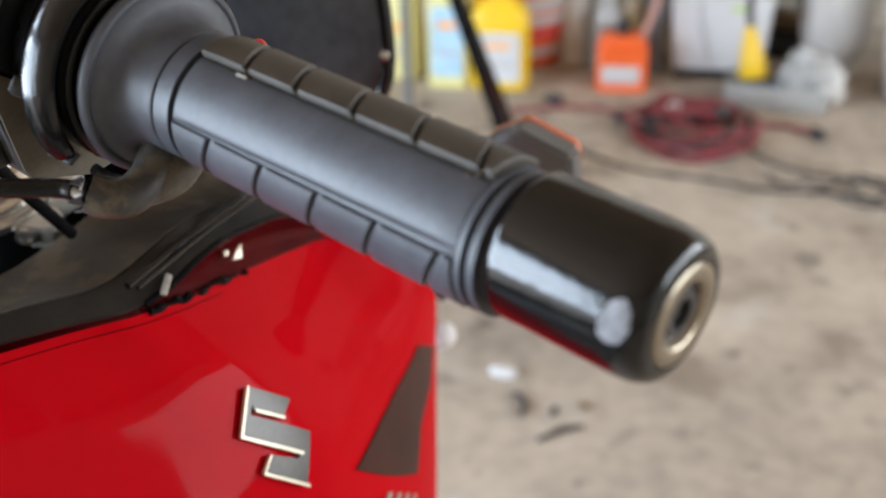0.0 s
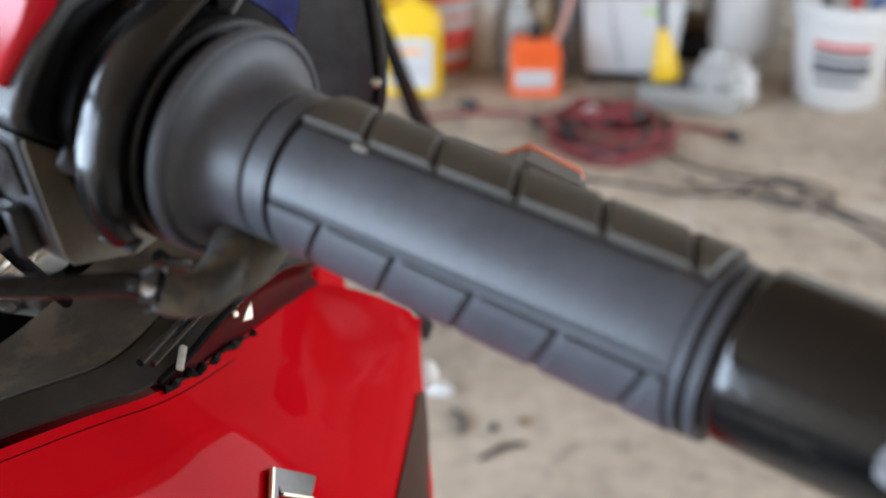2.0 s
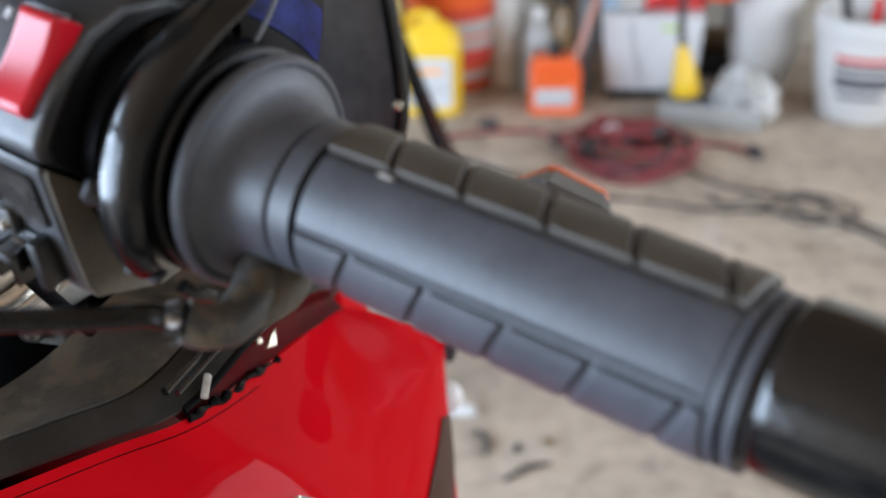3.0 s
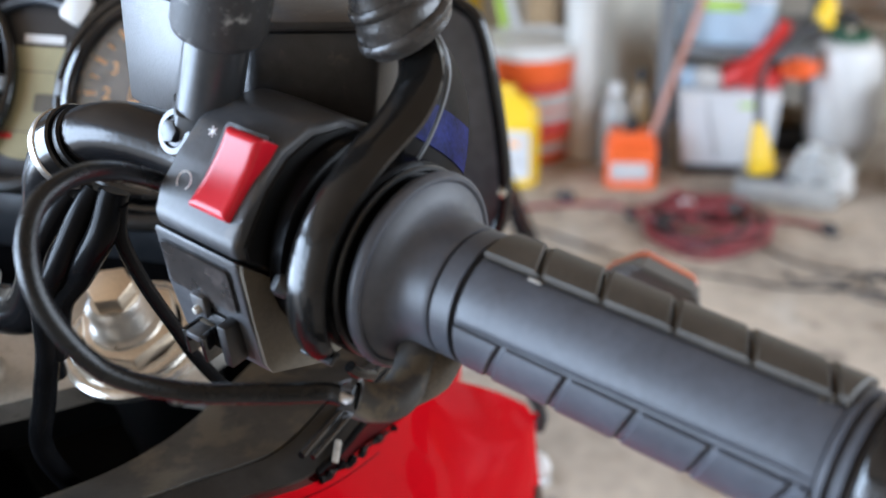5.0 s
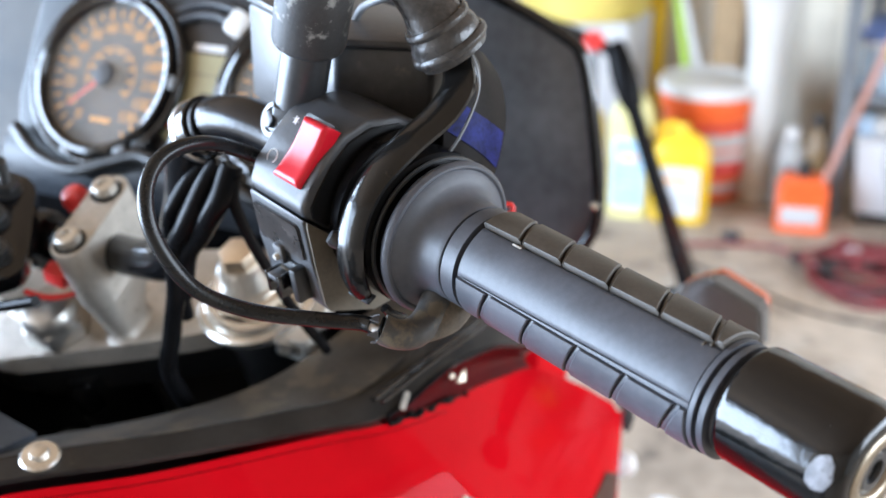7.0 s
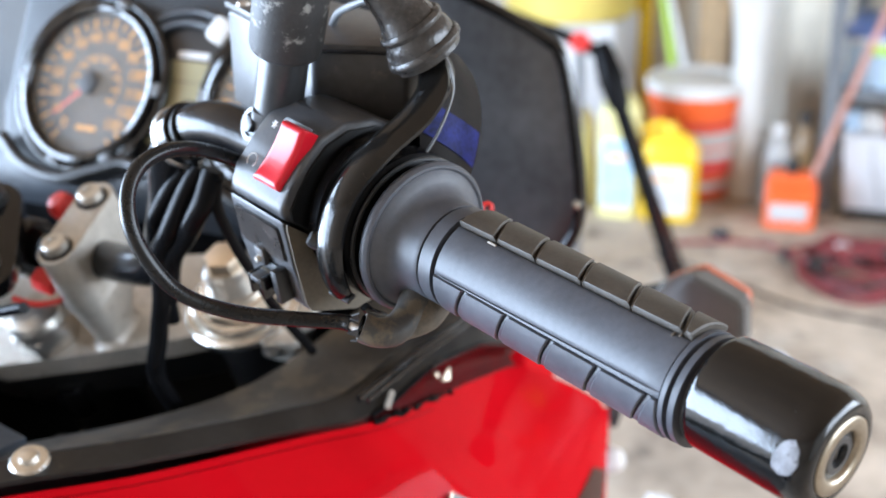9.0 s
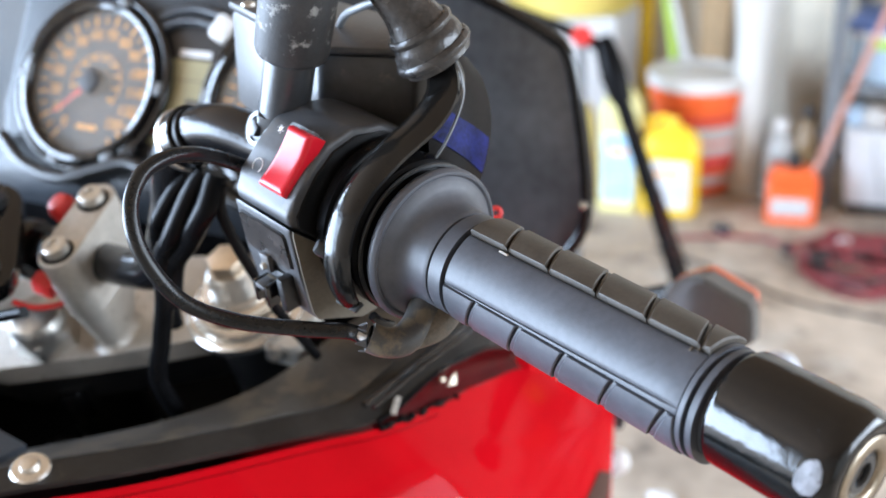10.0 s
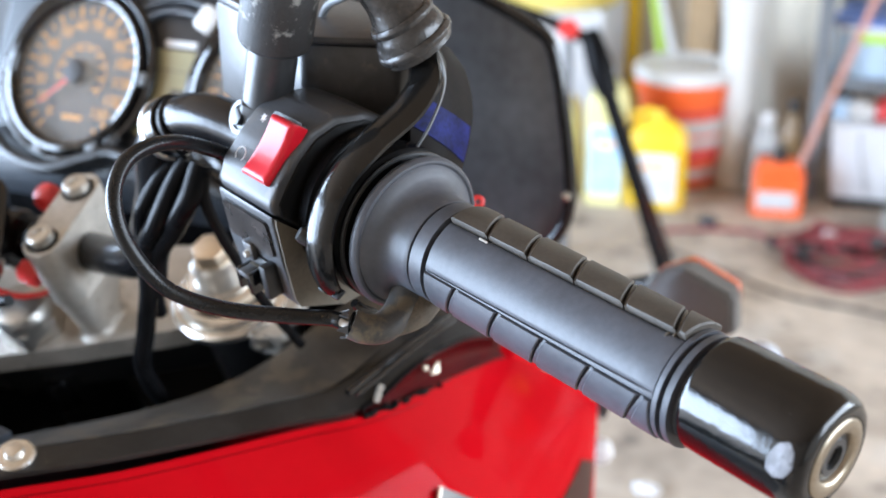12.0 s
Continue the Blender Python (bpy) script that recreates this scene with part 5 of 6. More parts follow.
# nose of the fairing ahead of the panel and lower closing panels out of sight
part("nose_fairing", sheet(lambda u, v: (0.17 * math.cos(math.pi * u), 0.36 + 0.30 * math.sin(math.pi * u) * (1 - 0.35 * v), 0.80 - 0.28 * v), 36, 10, 0.003), M_RED, bike, "red nose fairing")
part("left_trim", sheet(lambda u, v: (lambda q: Vector((-q.x, q.y, q.z)))(along(OUT, u).lerp(along(INN, u), v)), 24, 6, 0.003), M_TRIM, bike)
part("left_trim_wall", sheet(lambda u, v: (lambda q: Vector((-q.x + 0.012 * v, q.y + 0.01 * v, q.z - 0.13 * v)))(along(INN, u)), 24, 4, 0.003), M_BLACKP, bike)
part("frame_cover", sheet(lambda u, v: (-0.26 + 0.42 * u, -0.26 + 0.56 * v, 0.842 + 0.05 * (2 * u - 1) ** 2 + 0.02 * math.sin(7 * v)), 20, 20, 0.004), M_MATTE, bike, "matt black inner cover below the steering head")
part("tank_panel", sheet(lambda u, v: Vector((0.090, -0.114, 0.951)).lerp(Vector((0.064, -0.200, 0.948)), v) + Vector((-0.15 * u, 0.030 * u * (1 - v), 0.030 * u * u)), 16, 10, -0.004), M_DASHG, bike, "satin black panel ahead of the tank")
part("corner_gasket", tube([(0.071, -0.2065, 0.945), (0.080, -0.192, 0.9445), (0.088, -0.181, 0.944), (0.096, -0.170, 0.9438)], [0.0030, 0.0042, 0.0026, 0.0034], 7, 6), M_TYRE, bike)
part("frame_spine", tube([(0, 0.02, 0.82), (0, -0.15, 0.80), (0, -0.5, 0.76), (0, -1.0, 0.72)], 0.045, 16), M_BLACKP, bike)
part("engine_block", box(0.30, 0.46, 0.40, Matrix.Translation((0, -0.25, 0.45)), 0.04, 3), M_GREY, bike)
part("rear_tyre", lathe([(0.245 + 0.06 * math.cos(a), 0.075 * math.sin(a)) for a in [2 * math.pi * k / 16 for k in range(17)]], aligned((0, -1.0, 0.305), (1, 0, 0)), 48), M_TYRE, bike)
part("swing_arm", tube([(0.1, -0.4, 0.40), (0.11, -0.7, 0.34), (0.11, -1.0, 0.305)], 0.03, 12), M_GREY, bike)
part("swing_arm", tube([(-0.1, -0.4, 0.40), (-0.11, -0.7, 0.34), (-0.11, -1.0, 0.305)], 0.03, 12), M_GREY, bike)

# turn signal ahead of the fairing
SIG = aligned((0.3280, 0.3000, 0.9040), (0.10, -0.95, 0.30), (0.97, 0.12, 0.0))
sig_bm = bmesh.new()
for q in ((0.000, 0.0165, 0.018), (0.038, 0.000, 0.019), (0.041, -0.027, 0.019), (0.006, -0.032, 0.018), (-0.029, -0.010, -0.006), (-0.024, -0.030, -0.006), (-0.019, 0.0105, -0.006),
          (0.004, 0.0205, -0.016), (0.040, 0.004, -0.016), (0.043, -0.028, -0.016), (-0.026, -0.030, -0.016), (-0.031, -0.014, -0.016), (-0.020, 0.010, -0.016)):
    sig_bm.verts.new(SIG @ Vector(q))
bmesh.ops.convex_hull(sig_bm, input=sig_bm.verts[:])
bmesh.ops.dissolve_limit(sig_bm, angle_limit=radians(4), verts=sig_bm.verts[:], edges=sig_bm.edges[:])
bmesh.ops.bevel(sig_bm, geom=sig_bm.edges[:], offset=0.0025, segments=2, affect="EDGES")
sig = part("turn_signal", sig_bm, M_SIGNAL, bike, "dusty black turn signal with an amber lens rim")
part("amber_lens", prism([(-0.030, -0.010), (-0.019, 0.0118), (0.004, 0.0222), (0.0385, 0.0060), (0.0395, -0.002), (0.0395, -0.028)], -0.034, -0.0165, SIG, 0.003), M_ORANGE_LENS, sig, "amber lens")
part("signal_stalk", tube([(0.30, 0.335, 0.885), (0.27, 0.35, 0.868), (0.235, 0.37, 0.85)], 0.011, 14), M_BLACKP, sig)
part("marker_lens", lathe([(0, 0.007), (0.008, 0.0062), (0.0138, 0.003), (0.0152, 0.0), (0.0152, -0.006), (0, -0.008)], aligned((0.380, 0.350, 0.831), (0.12, -0.85, 0.5)), 32), M_LENS, sig, "round pale marker lens")
TAG = Vector((0.2955, 0.0065, 1.0680))
tag_m = aligned(TAG, (0.46, -0.80, 0.38))
loop_pts = [tag_m @ Vector((0.0024 * math.cos(a), 0.0024 * math.sin(a), 0)) for a in [2 * math.pi * k / 16 for k in range(17)]]
tag = part("red_cable_tag", tube(loop_pts, 0.0012, 10, 1, smooth_path=False), M_REDP, bike, "red plastic loop and tag behind the grip")
part("tag_tail", tube([TAG + Vector(q) for q in ((-0.004, -0.001, -0.0035), (0.001, 0.0, -0.0040), (0.0065, 0.0010, -0.0060), (0.0120, 0.0015, -0.0100))], [0.0008, 0.0016, 0.0015, 0.0010], 10), M_REDP, tag)


# ---- things along the far wall ----
STAND = Matrix.Translation((-0.0244, 0.0126, 0)) @ Matrix.Scale(0.9715, 4)


def bucket(name, at_, r_top, r_low, h, material, label, lid=None, bands=()):
    t = thing(name, at_, label, "bucket")
    x, y, z = at_
    m = Matrix.Translation(at_)
    rim = [(r_top + 0.004, h * 0.80), (r_top + 0.006, h * 0.81), (r_top + 0.006, h * 0.835), (r_top + 0.001, h * 0.845), (r_top + 0.001, h * 0.875), (r_top + 0.006, h * 0.88), (r_top + 0.006, h * 0.90), (r_top, h * 0.91)]
    part("body", lathe([(0, 0.0), (r_low - 0.005, 0.0), (r_low, 0.006), (r_low + (r_top - r_low) * 0.78, h * 0.79)] + rim + [(r_top + 0.001, h * 0.985), (r_top + 0.005, h), (r_top - 0.002, h), (r_low - 0.003, 0.01), (0, 0.012)], m, 56), material, t)
    if lid:
        part("lid", lathe([(r_top - 0.012, h - 0.006), (r_top - 0.010, h + 0.004), (r_top + 0.006, h + 0.008), (r_top + 0.011, h + 0.004), (r_top + 0.010, h - 0.028), (r_top + 0.007, h - 0.030)], m, 56), lid, t, "white rim lid")
        part("lid_top", lathe([(0, h - 0.002), (r_top - 0.011, h - 0.002)], m, 40), lid, t)
    for a0, a1, z0, z1, mt in bands:
        def fn(u, v, a0=a0, a1=a1, z0=z0, z1=z1):
            a, zz = radians(a0 + (a1 - a0) * u), z0 + (z1 - z0) * v
            rr = r_low + (r_top - r_low) * zz / h + 0.0035
            return (x + rr * math.cos(a), y + rr * math.sin(a), z + zz)
        part("label_print", sheet(fn, 14, 3, 0.001), mt, t)
    part("bail_handle", tube([(x + (r_top + 0.01) * math.cos(radians(a)), y + (r_top + 0.012) * math.sin(radians(a)), z + h * 0.86 - 0.10 * math.sin(radians(a))) for a in range(0, 181, 15)], 0.0025, 8, 3), M_STEEL, t)
    return t


bucket("orange_bucket", (-0.352, 3.095, 0.0), 0.140, 0.122, 0.350, M_ORANGE, "orange plastic bucket with a white lid rim", M_WHITEP,
       [(235, 345, 0.035, 0.062, M_LABELG), (228, 345, 0.085, 0.125, M_INKR), (240, 345, 0.130, 0.160, M_LABELG), (235, 345, 0.170, 0.215, M_LABELG), (235, 345, 0.225, 0.245, M_INKR)])
bucket("white_bucket", (0.815, 3.045, 0.0), 0.138, 0.118, 0.29, M_WHITEP, "white plastic bucket with printed lettering bars", None,
       [(232, 300, 0.175, 0.190, M_INKR), (232, 298, 0.150, 0.166, M_INK), (232, 302, 0.100, 0.138, M_INK), (236, 292, 0.072, 0.086, M_INK)])
drum = thing("white_drum", (0.550, 3.20, 0.0), "round-bottomed white steel cylinder with a green collar beside the shelf", "cylinder")
DR = Matrix.Translation((0.550, 3.20, 0.0))
part("body", lathe([(0, 0.030), (0.045, 0.032), (0.078, 0.050), (0.096, 0.085), (0.100, 0.120), (0.100, 0.300), (0.097, 0.335), (0.086, 0.362), (0.060, 0.376), (0, 0.380)], DR, 48), M_WHITEP, drum)
part("foot_ring", lathe([(0.066, 0.0), (0.070, 0.0), (0.070, 0.052), (0.066, 0.052)], DR, 40), M_WHITEP, drum)
part("collar", lathe([(0.050, 0.372), (0.056, 0.372), (0.058, 0.402), (0.052, 0.404)], DR, 36), mat("dark_green_paint", (0.03, 0.09, 0.05), 0.5, vary=0.2, scale=30), drum, "dark green collar")
part("valve", lathe([(0, 0.412), (0.010, 0.410), (0.012, 0.395), (0.012, 0.378), (0, 0.378)], DR, 16), M_BRONZE, drum)


def jug(name, at_, w, d, h, material, label, turn=0.0, label_mat=M_LABEL, cap=None, handle=True):
    t = thing(name, at_, label, "bottle")
    m = Matrix.Translation(at_) @ Matrix.Rotation(radians(turn), 4, "Z")
    rows = [(0.0, 0.92), (0.012, 1.0), (0.60 * h, 1.0), (0.74 * h, 0.97), (0.83 * h, 0.80), (0.90 * h, 0.45), (0.92 * h, 0.34)]
    bm = bmesh.new()
    rings = []
    for z, k in rows:
        rings.append([bm.verts.new((px * (k if k > 0.9 else k) , py * max(k, 0.45) , z)) for px, py in rounded(w, d, min(w, d) * 0.28, 5)])
    for r0, r1 in zip(rings, rings[1:]):
        for j in range(len(r0)):
            bm.faces.new((r0[j], r0[(j + 1) % len(r0)], r1[(j + 1) % len(r0)], r1[j]))
    bm.faces.new(rings[0][::-1])
    bm.faces.new(rings[-1])
    part("body", moved(bm, m), material, t)
    part("cap", lathe([(0, h), (0.016, h), (0.018, h * 0.99), (0.018, h * 0.925), (0, h * 0.925)], m, 24), cap or material, t)
    part("front_label", prism(rounded(w * 0.74, h * 0.50, 0.01), 0, 0.0015, m @ aligned((0, -d / 2 - 0.0012, h * 0.34), (0, -1, 0), (1, 0, 0))), label_mat, t)
    part("label_bar", box(w * 0.42, 0.0012, h * 0.05, m @ Matrix.Translation((0, -d / 2 - 0.0035, h * 0.46))), M_ORANGE_MARK, t)
    part("label_bar", box(w * 0.5, 0.0012, h * 0.03, m @ Matrix.Translation((0, -d / 2 - 0.0035, h * 0.26))), M_LABELG, t)
    if handle:
        part("handle", tube([m @ Vector(q) for q in ((-w * 0.30, 0, h * 0.80), (-w * 0.42, 0, h * 0.93), (-w * 0.15, 0, h * 0.985), (0.0, 0, h * 0.93))], 0.012, 12), material, t)
    return t


jug("yellow_jug", (-0.349, 2.83, 0.0), 0.165, 0.10, 0.285, M_YELLOW, "yellow plastic fluid jug with a white label", 8)
jug("pale_bottle", (-0.492, 2.80, 0.0), 0.120, 0.085, 0.405, M_PALEY, "pale yellow bottle with a light blue label", 8, M_LABELB, M_WHITEP, False)
jug("yellow_bottle", (-0.655, 2.84, 0.0), 0.135, 0.09, 0.34, M_PALEY, "yellow plastic bottle standing on the floor", -4, M_PALEY, M_YELLOW, False)

can = thing("orange_can", (-0.014, 2.905, 0.0), "small orange fuel can with a grey label and black cap", "fuel can")
cm = Matrix.Translation((-0.014, 2.905, 0.0)) @ Matrix.Rotation(radians(12), 4, "Z")
part("body", prism(rounded(0.142, 0.10, 0.014), 0.0, 0.125, cm, 0.005), M_ORANGE, can)
part("shoulder", prism([(-0.068, 0.0), (0.068, 0.0), (0.050, 0.032), (-0.055, 0.032)], -0.042, 0.042, cm @ Matrix.Translation((0, 0, 0.124)) @ Matrix.Rotation(radians(90), 4, "X"), 0.006), M_ORANGE, can)
part("front_label", box(0.108, 0.002, 0.052, cm @ Matrix.Translation((-0.004, -0.0505, 0.050)), 0.0006), M_LABELG, can)
part("label_bar", box(0.075, 0.001, 0.012, cm @ Matrix.Translation((-0.008, -0.0525, 0.056))), M_LABEL, can)
part("cap", lathe([(0, 0.050), (0.016, 0.048), (0.018, 0.04), (0.018, 0.0), (0, 0)], cm @ Matrix.Translation((0.0, 0, 0.148)), 20), M_BLACKP, can)

post = thing("white_pipe", (-0.190, 3.10, 0.0), "upright white plastic pipe pedestal on the floor", "pipe")
part("pipe", lathe([(0, 0), (0.056, 0.0), (0.058, 0.01), (0.052, 0.05), (0.052, 0.30), (0.056, 0.48), (0.066, 0.57), (0.090, 0.66), (0.125, 0.70), (0, 0.70)], Matrix.Translation((-0.190, 3.10, 0.0)), 40), M_PVC, post)
part("top_slab", box(0.42, 0.30, 0.05, Matrix.Translation((-0.190, 3.13, 0.725)), 0.012), M_PVC, post, "white slab top")
for nm, xx, ww, mt, lb in (("wall_board", -0.005, 0.12, M_BEIGE, "beige board leaning on the wall"), ("wall_board", -0.42, 0.10, M_WOOD, "raw wood board on the wall"), ("wall_board", -0.74, 0.05, M_BEIGE, "beige board leaning on the wall"), ("wall_board", -0.115, 0.10, M_BEIGE, "beige board leaning on the wall"), ("wall_board", -0.665, 0.06, M_YELLOW, "yellow painted board on the wall"), ("wall_board", -0.86, 0.09, M_WOOD, "raw wood board on the wall")):
    tagged(part(nm, box(ww, 0.03, 1.6, Matrix.Translation((xx, 3.56, 0.80)), 0.003), mt, origin=(xx, 3.56, 0.0)), lb, "board")


def pole(name, p0, p1, r, material, label, category):
    t = tagged(part(name, tube([p0, Vector(p0).lerp(Vector(p1), 0.5), p1], r, 14, 2), material, origin=p0), label, category)
    return t


pole("broom_handle", (-0.36, 3.10, 0.02), (-0.74, 3.52, 1.3), 0.012, M_GREEN, "lime green broom handle standing in the bucket", "broom")
pole("mop_handle", (-0.30, 3.12, 0.02), (-0.76, 3.50, 1.25), 0.012, M_WHITEP, "white mop handle standing in the bucket", "mop")
pole("red_stick", (-0.003, 2.883, 0.0), (0.285, 3.066, 0.95), 0.0095, M_SALMON, "faded red stick leaning on the shelf", "stick")

shelf = thing("metal_shelf", (0.35, 3.30, 0.0), "grey metal shelf holding totes along the wall", "shelf")
for xx, yy in ((0.055, 3.06), (0.455, 3.40), (0.055, 3.50), (0.455, 3.50)):
    part("upright", prism([(-0.022, -0.022), (0.022, -0.022), (0.022, -0.018), (-0.018, -0.018), (-0.018, 0.022), (-0.022, 0.022)], 0.0, 1.7, Matrix.Translation((xx, yy, 0))), M_GREY, shelf)
part("shelf_board", box(0.42, 0.44, 0.03, Matrix.Translation((0.255, 3.30, 0.345)), 0.003), M_GREY, shelf)
part("shelf_board", box(0.42, 0.44, 0.03, Matrix.Translation((0.255, 3.30, 0.95)), 0.003), M_GREY, shelf)

wb = thing("white_carton", (0.225, 3.14, 0.0), "white coated carton, open at the top and stuffed", "carton")
wm = Matrix.Translation((0.225, 3.14, 0.0)) @ Matrix.Rotation(radians(8), 4, "Z")
bmx = bmesh.new()
bo = [bmx.verts.new(q) for q in ((-0.125, -0.12, 0.03), (0.125, -0.12, 0.03), (0.125, 0.12, 0.03), (-0.125, 0.12, 0.03))]
to = [bmx.verts.new(q) for q in ((-0.142, -0.13, 0.25), (0.142, -0.13, 0.25), (0.142, 0.13, 0.25), (-0.142, 0.13, 0.25))]
bmx.faces.new(bo[::-1])
bmx.faces.new(to)
for k in range(4):
    bmx.faces.new((bo[k], bo[(k + 1) % 4], to[(k + 1) % 4], to[k]))
bmesh.ops.bevel(bmx, geom=bmx.edges[:], offset=0.006, segments=2, profile=0.5, affect="EDGES")
part("body", moved(bmx, wm), M_CARD, wb)
part("base", box(0.24, 0.23, 0.03, wm @ Matrix.Translation((0, 0, 0.015)), 0.004), M_BLACKP, wb)
part("print_bar", box(0.055, 0.001, 0.012, wm @ Matrix.Translation((0.055, -0.1292, 0.215))), M_GREEN, wb)
part("loose_string", tube([wm @ Vector(q) for q in ((-0.06, -0.1335, 0.24), (-0.055, -0.132, 0.17), (-0.035, -0.130, 0.10), (-0.03, -0.128, 0.05))], 0.0015, 6), M_GREY, wb)

tote = thing("storage_tote", (0.20, 3.30, 0.36), "cloudy blue storage tote with a lime green label on the shelf", "tote")
part("body", prism(rounded(0.27, 0.30, 0.03), 0.0, 0.128, Matrix.Translation((0.205, 3.27, 0.361)), 0.006), M_TOTE, tote)
part("lid", prism(rounded(0.29, 0.32, 0.03), 0.146, 0.165, Matrix.Translation((0.205, 3.27, 0.361)), 0.004), M_BLUE, tote)
part("rim", prism(rounded(0.288, 0.318, 0.03), 0.1285, 0.1455, Matrix.Translation((0.205, 3.27, 0.361)), 0.004), M_WHITEP, tote, "white rim")
part("tag", box(0.11, 0.002, 0.026, Matrix.Translation((0.200, 3.109, 0.474))), M_GREEN, tote)

rags = thing("red_bag", (0.30, 3.12, 0.25), "crumpled red plastic bag on top of the carton", "bag")


def crumple(c, rx, ry, rz, seed, material, name, parent):
    bm = bmesh.new()
    bmesh.ops.create_icosphere(bm, subdivisions=4, radius=1.0)
    for v in bm.verts:
        n = noise.noise(v.co * 2.3 + Vector((seed, seed, 0))) * 0.35 + noise.noise(v.co * 5.5 + Vector((0, seed, seed))) * 0.14
        v.co *= 1 + n
        v.co = Vector((v.co.x * rx, v.co.y * ry, max(v.co.z, -0.75) * rz))
    return part(name, moved(bm, Matrix.Translation(c)), material, parent)


crumple((0.30, 3.12, 0.285), 0.085, 0.06, 0.045, 3.0, M_REDP, "crumpled_film", rags)
crumple((0.425, 3.10, 0.312), 0.05, 0.05, 0.035, 9.0, M_ORANGE, "orange_fold", rags)
crumple((0.175, 3.06, 0.278), 0.040, 0.04, 0.03, 5.0, M_WHITEP, "white_fold", rags)
crumple((0.120, 3.09, 0.272), 0.040, 0.04, 0.03, 7.0, M_TOTE, "grey_fold", rags)
part("roll", tube([(0.215, 3.06, 0.272), (0.27, 3.06, 0.302), (0.32, 3.08, 0.345), (0.36, 3.10, 0.395), (0.372, 3.13, 0.425)], [0.024, 0.030, 0.030, 0.024, 0.020], 14), M_REDP, rags)


def bottle(name, at_, r, h, material, cap, label):
    t = thing(name, at_, label, "bottle")
    m = Matrix.Translation(at_)
    part("body", lathe([(0, 0), (r * 0.92, 0), (r, 0.008), (r, h * 0.56), (r * 0.92, h * 0.68), (r * 0.5, h * 0.84), (r * 0.36, h * 0.88), (0, h * 0.88)], m, 28), material, t)
    part("cap", lathe([(0, h), (r * 0.40, h), (r * 0.44, h * 0.985), (r * 0.44, h * 0.885), (0, h * 0.885)], m, 20), cap, t)
    return t


bottle("clear_bottle", (-0.085, 3.055, 0.0), 0.048, 0.245, M_CLEAR, M_WHITEP, "cloudy clear bottle with a white cap")
bottle("brown_bottle", (-0.015, 3.075, 0.0), 0.040, 0.285, M_BROWN, M_BLACKP, "brown bottle with a black cap")
bottle("small_bottle", (-0.075, 3.00, 0.0), 0.028, 0.14, M_BLACKP, M_BLACKP, "small black capped bottle")

ytool = thing("yellow_tool", (0.352, 2.89, 0.062), "yellow tool end with a black cord lying in the tray", "tool")
part("grip_end", lathe([(0, 0.0), (0.036, 0.0), (0.040, 0.008), (0.034, 0.05), (0.024, 0.10), (0.017, 0.125), (0.013, 0.14), (0, 0.14)], aligned((0.352, 2.89, 0.070), (-0.16, 0.10, 0.98)), 24), M_YELLOW, ytool)
part("cord", tube([(0.332, 2.90, 0.205), (0.325, 2.92, 0.26), (0.33, 2.98, 0.33), (0.39, 3.05, 0.40), (0.47, 3.11, 0.445)], 0.011, 12), M_CORDB, ytool)
part("head", lathe([(0, 0.0), (0.024, 0.0), (0.030, 0.01), (0.030, 0.05), (0.022, 0.062), (0.022, 0.085), (0, 0.09)], aligned((0.475, 3.12, 0.425), (0.1, 0.2, 0.97)), 20), M_YELLOW, ytool, "yellow motor head")
part("head_grip", tube([(0.49, 3.12, 0.45), (0.53, 3.13, 0.455), (0.56, 3.14, 0.44)], 0.016, 12), M_BLACKP, ytool)
tray = thing("clear_tray", (0.43, 2.89, 0.0), "shallow cloudy tray of small blue parts on the floor", "tray")
part("tray_base", box(0.27, 0.13, 0.006, Matrix.Translation((0.42, 2.89, 0.004)), 0.002), M_CLEAR, tray)
for cx, cy, sx, sy in ((0.42, 2.826, 0.27, 0.004), (0.42, 2.954, 0.27, 0.004), (0.286, 2.89, 0.004, 0.132), (0.554, 2.89, 0.004, 0.132)):
    part("tray_side", box(sx, sy, 0.06, Matrix.Translation((cx, cy, 0.034)), 0.001), M_CLEAR, tray)
part("tray_contents", box(0.22, 0.09, 0.035, Matrix.Translation((0.42, 2.89, 0.026)), 0.01), M_BLUE, tray)
part("tray_block", box(0.11, 0.09, 0.058, Matrix.Translation((0.345, 2.89, 0.034)), 0.006), M_GREY, tray)
bag = thing("plastic_bag", (0.515, 2.865, 0.0), "crumpled white plastic bag beside the tray on the floor", "bag")
crumple((0.500, 2.880, 0.076), 0.070, 0.050, 0.086, 31.0, M_CLEAR, "crumpled_film", bag)
crumple((0.548, 2.880, 0.060), 0.046, 0.040, 0.062, 37.0, M_WHITEP, "folded_end", bag)
dark = thing("black_crate", (0.40, 3.33, 0.0), "low black crate of dark odds and ends under the shelf", "crate")
part("crate", box(0.42, 0.16, 0.075, Matrix.Translation((0.40, 3.33, 0.0385)), 0.006), M_BLACKP, dark)
crumple((0.38, 3.33, 0.10), 0.09, 0.05, 0.03, 12.0, M_BROWN, "brown_rag", dark)
bt = thing("bucket_tools", (0.82, 3.05, 0.03), "blue and dark tool handles standing in the white bucket", "tools")
for q0, q1, rr, mt in (((0.80, 3.05, 0.05), (0.74, 3.02, 0.36), 0.013, M_CORDB), ((0.83, 3.06, 0.05), (0.90, 3.00, 0.34), 0.015, M_BLUE), ((0.82, 3.03, 0.05), (0.83, 2.99, 0.33), 0.014, M_REDP)):
    part("handle", tube([q0, Vector(q0).lerp(Vector(q1), 0.5), q1], rr, 12, 2), mt, bt)
